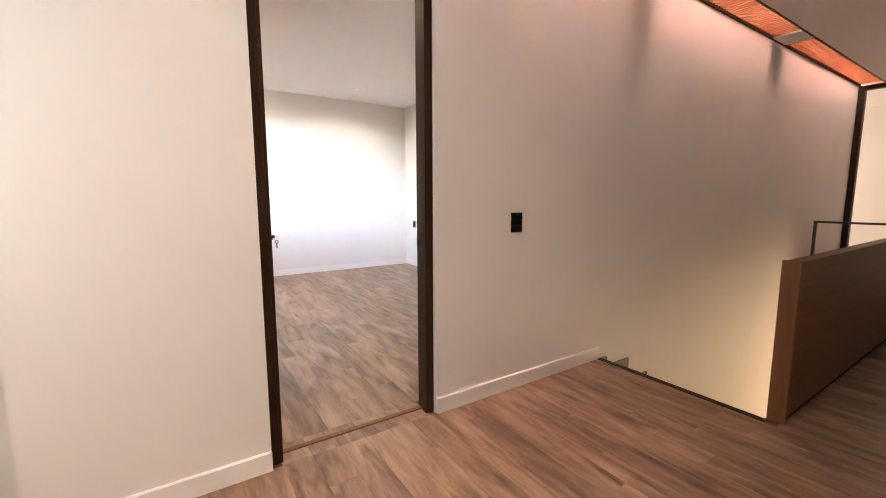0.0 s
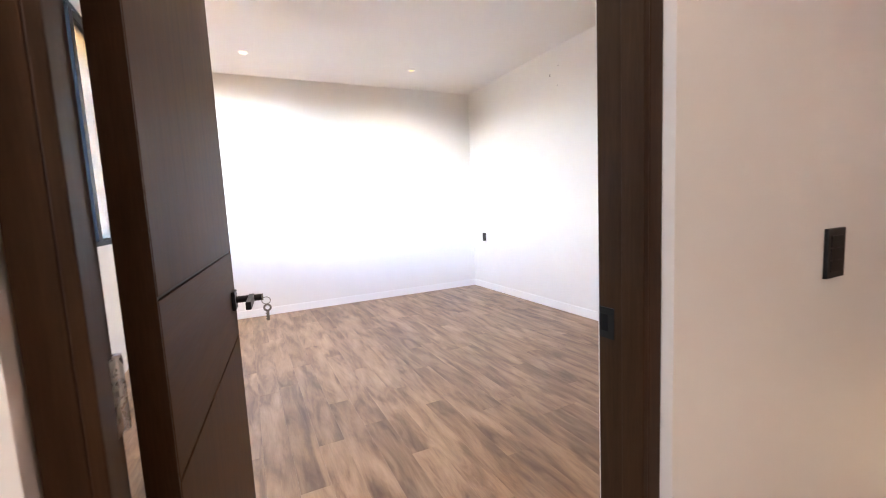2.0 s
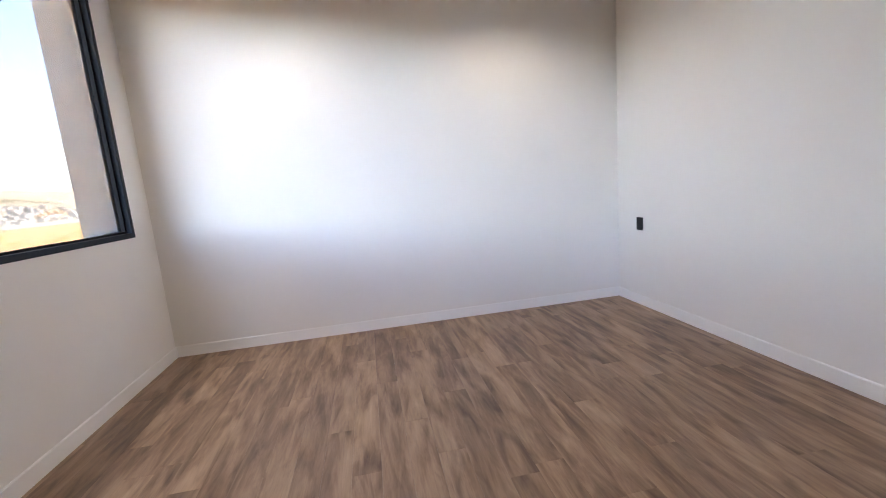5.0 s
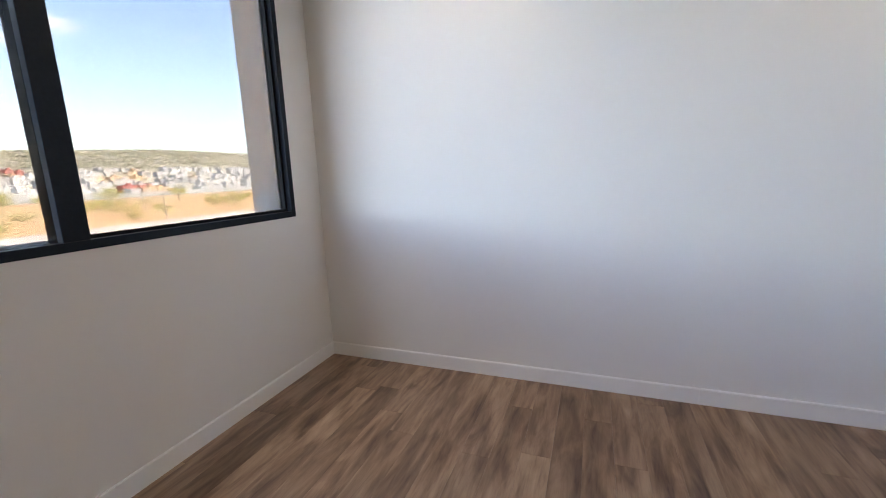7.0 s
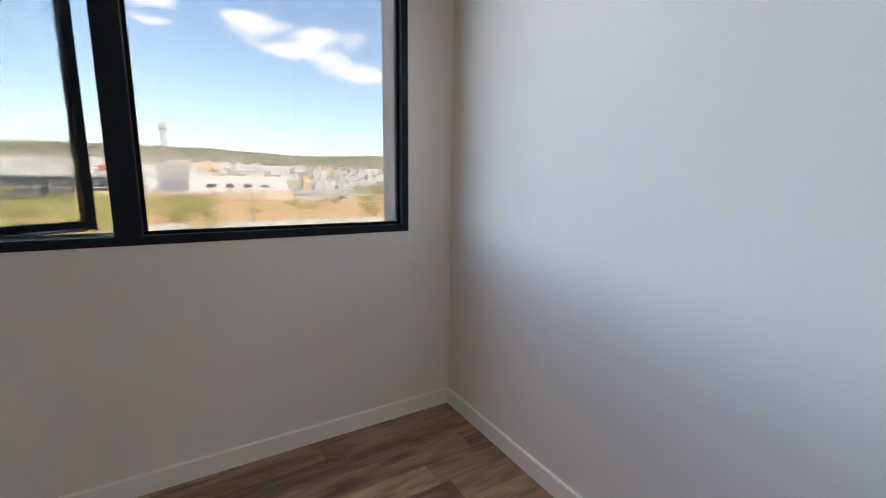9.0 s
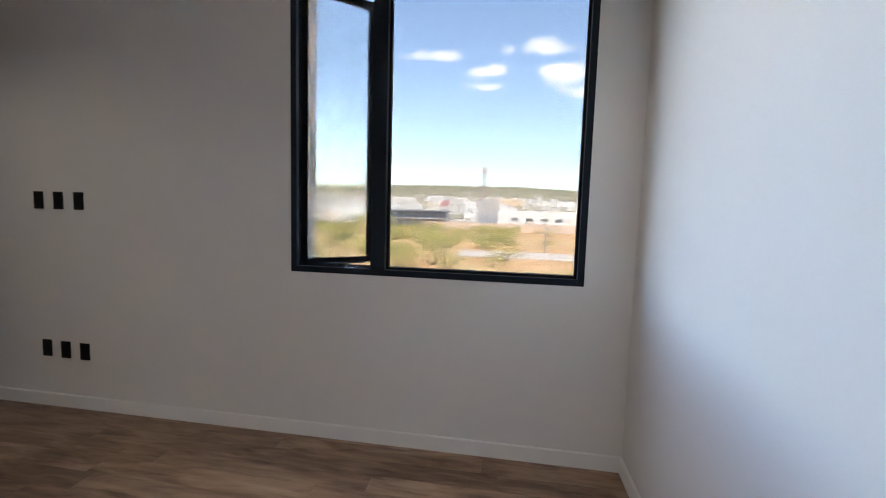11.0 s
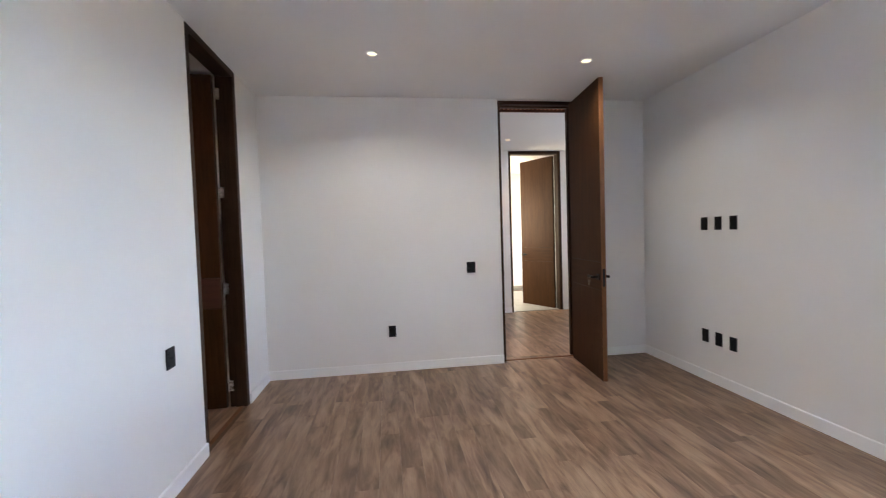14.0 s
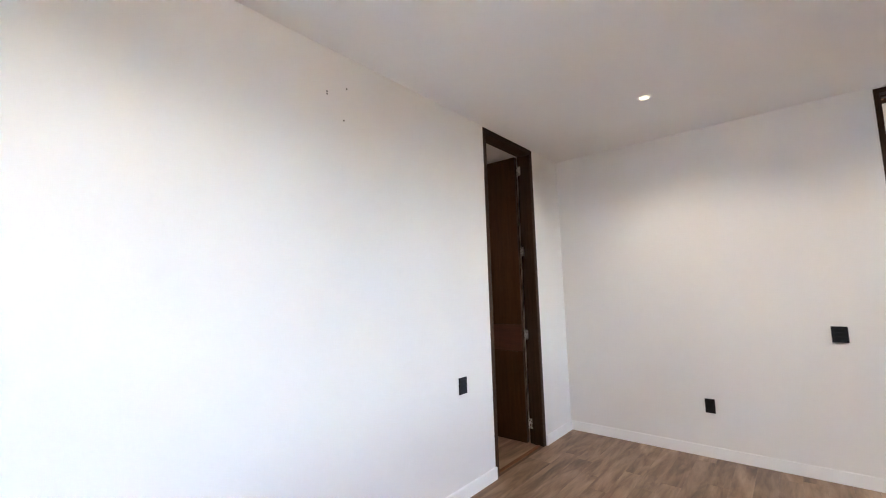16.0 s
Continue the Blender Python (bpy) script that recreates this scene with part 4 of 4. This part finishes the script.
CLOUDS = [(-1890, 200, 210, 0.27), (-2120, 310, 240, 0.29), (-1880, 400, 220, 0.28), (-2160, 550, 280, 0.34), (-1870, 575, 220, 0.30), (-2320, 775, 320, 0.36),
          (-2410, 975, 340, 0.36), (-1980, 1080, 280, 0.28), (-2030, -141, 140, 0.24), (-1650, -440, 130, 0.24), (-1625, -345, 130, 0.26), (-1645, -250, 120, 0.25),
          (-1844, -120, 150, 0.27), (-1810, -72, 120, 0.24), (-2055, -80, 120, 0.22), (-6300, -1400, 800, 0.28), (-6100, -2000, 700, 0.28), (-6000, -400, 900, 0.26),
          (-6400, 1400, 1600, 0.26), (-1590, 60, 150, 0.27), (-1500, 110, 130, 0.26), (-1600, 160, 140, 0.27), (-1812, 190, 130, 0.24)]
cl = bmesh.new()
bmesh.ops.create_grid(cl, x_segments=1, y_segments=1, size=4500, matrix=Matrix.Translation((-4900, 400, 620)))
structure("clouds", cl, cloud_material(CLOUDS), "thin scattered white clouds", "sky").visible_shadow = False


# ---- planks ----
plank_cache = {}


def planks(floor_ob, x0, x1, y0, y1, seed, pw=0.1315, pl=1.22, origin=0.0):
    """Planks run along y; rows share mesh data by size."""
    r = random.Random(seed)
    x = origin + math.floor((x0 - origin) / pw) * pw
    while x < x1 - 1e-6:
        a, b = max(x, x0), min(x + pw, x1)
        y = y0 - r.uniform(0.05, 0.95) * pl
        while y < y1 - 1e-6:
            c, d = max(y, y0), min(y + pl, y1)
            if b - a > 0.008 and d - c > 0.01:
                key = (round(b - a, 2), round(d - c, 1))
                sx, sy = (b - a) - 0.0003, (d - c) - 0.0004
                if key not in plank_cache:
                    bm = bmesh.new()
                    lo = [bm.verts.new((u * 0.5, v * 0.5, -0.008)) for u, v in ((-1, -1), (1, -1), (1, 1), (-1, 1))]
                    hi = [bm.verts.new((u * (0.5 - 0.0004 / max(sx, 0.05)), v * (0.5 - 0.0005 / max(sy, 0.1)), 0)) for u, v in ((-1, -1), (1, -1), (1, 1), (-1, 1))]
                    mid = [bm.verts.new((u * 0.5, v * 0.5, -0.0006)) for u, v in ((-1, -1), (1, -1), (1, 1), (-1, 1))]
                    bm.faces.new(hi)
                    for k in range(4):
                        bm.faces.new((mid[k], mid[(k + 1) % 4], hi[(k + 1) % 4], hi[k]))
                        bm.faces.new((lo[k], lo[(k + 1) % 4], mid[(k + 1) % 4], mid[k]))
                    bmesh.ops.scale(bm, vec=(sx, sy, 1), verts=bm.verts)
                    plank_cache[key] = (mesh_of("plank", bm, PLANK), sx, sy)
                me, mx_, my_ = plank_cache[key]
                p = new("plank", me)
                p.parent = floor_ob
                p.location = ((a + b) / 2, (c + d) / 2, 0)
                p.scale = (sx / mx_, sy / my_, 1)
            y += pl
        x += pw


planks(bpy.data.objects["floor"], 0, W, 0, D, 1, origin=0.04)
planks(bpy.data.objects["floor"], DX0 + 0.038, DX1 - 0.036, -0.055, 0, 2, origin=0.04)
planks(bpy.data.objects["floor_hall"], -1.0, 3.064, -2.64, HY, 3, origin=0.04)
planks(bpy.data.objects["floor_hall"], DX0 + 0.038, DX1 - 0.036, HY, -0.085, 4, origin=0.04)
planks(bpy.data.objects["floor_hall"], 3.064, 8.95, -2.64, -1.275, 5, origin=0.04)
planks(bpy.data.objects["floor_hall"], 7.15, 8.95, -1.2, HY, 7, origin=0.04)
planks(bpy.data.objects["floor_bathroom"], W + 0.06, 5.85, 0.0, 2.6, 6, origin=0.04)
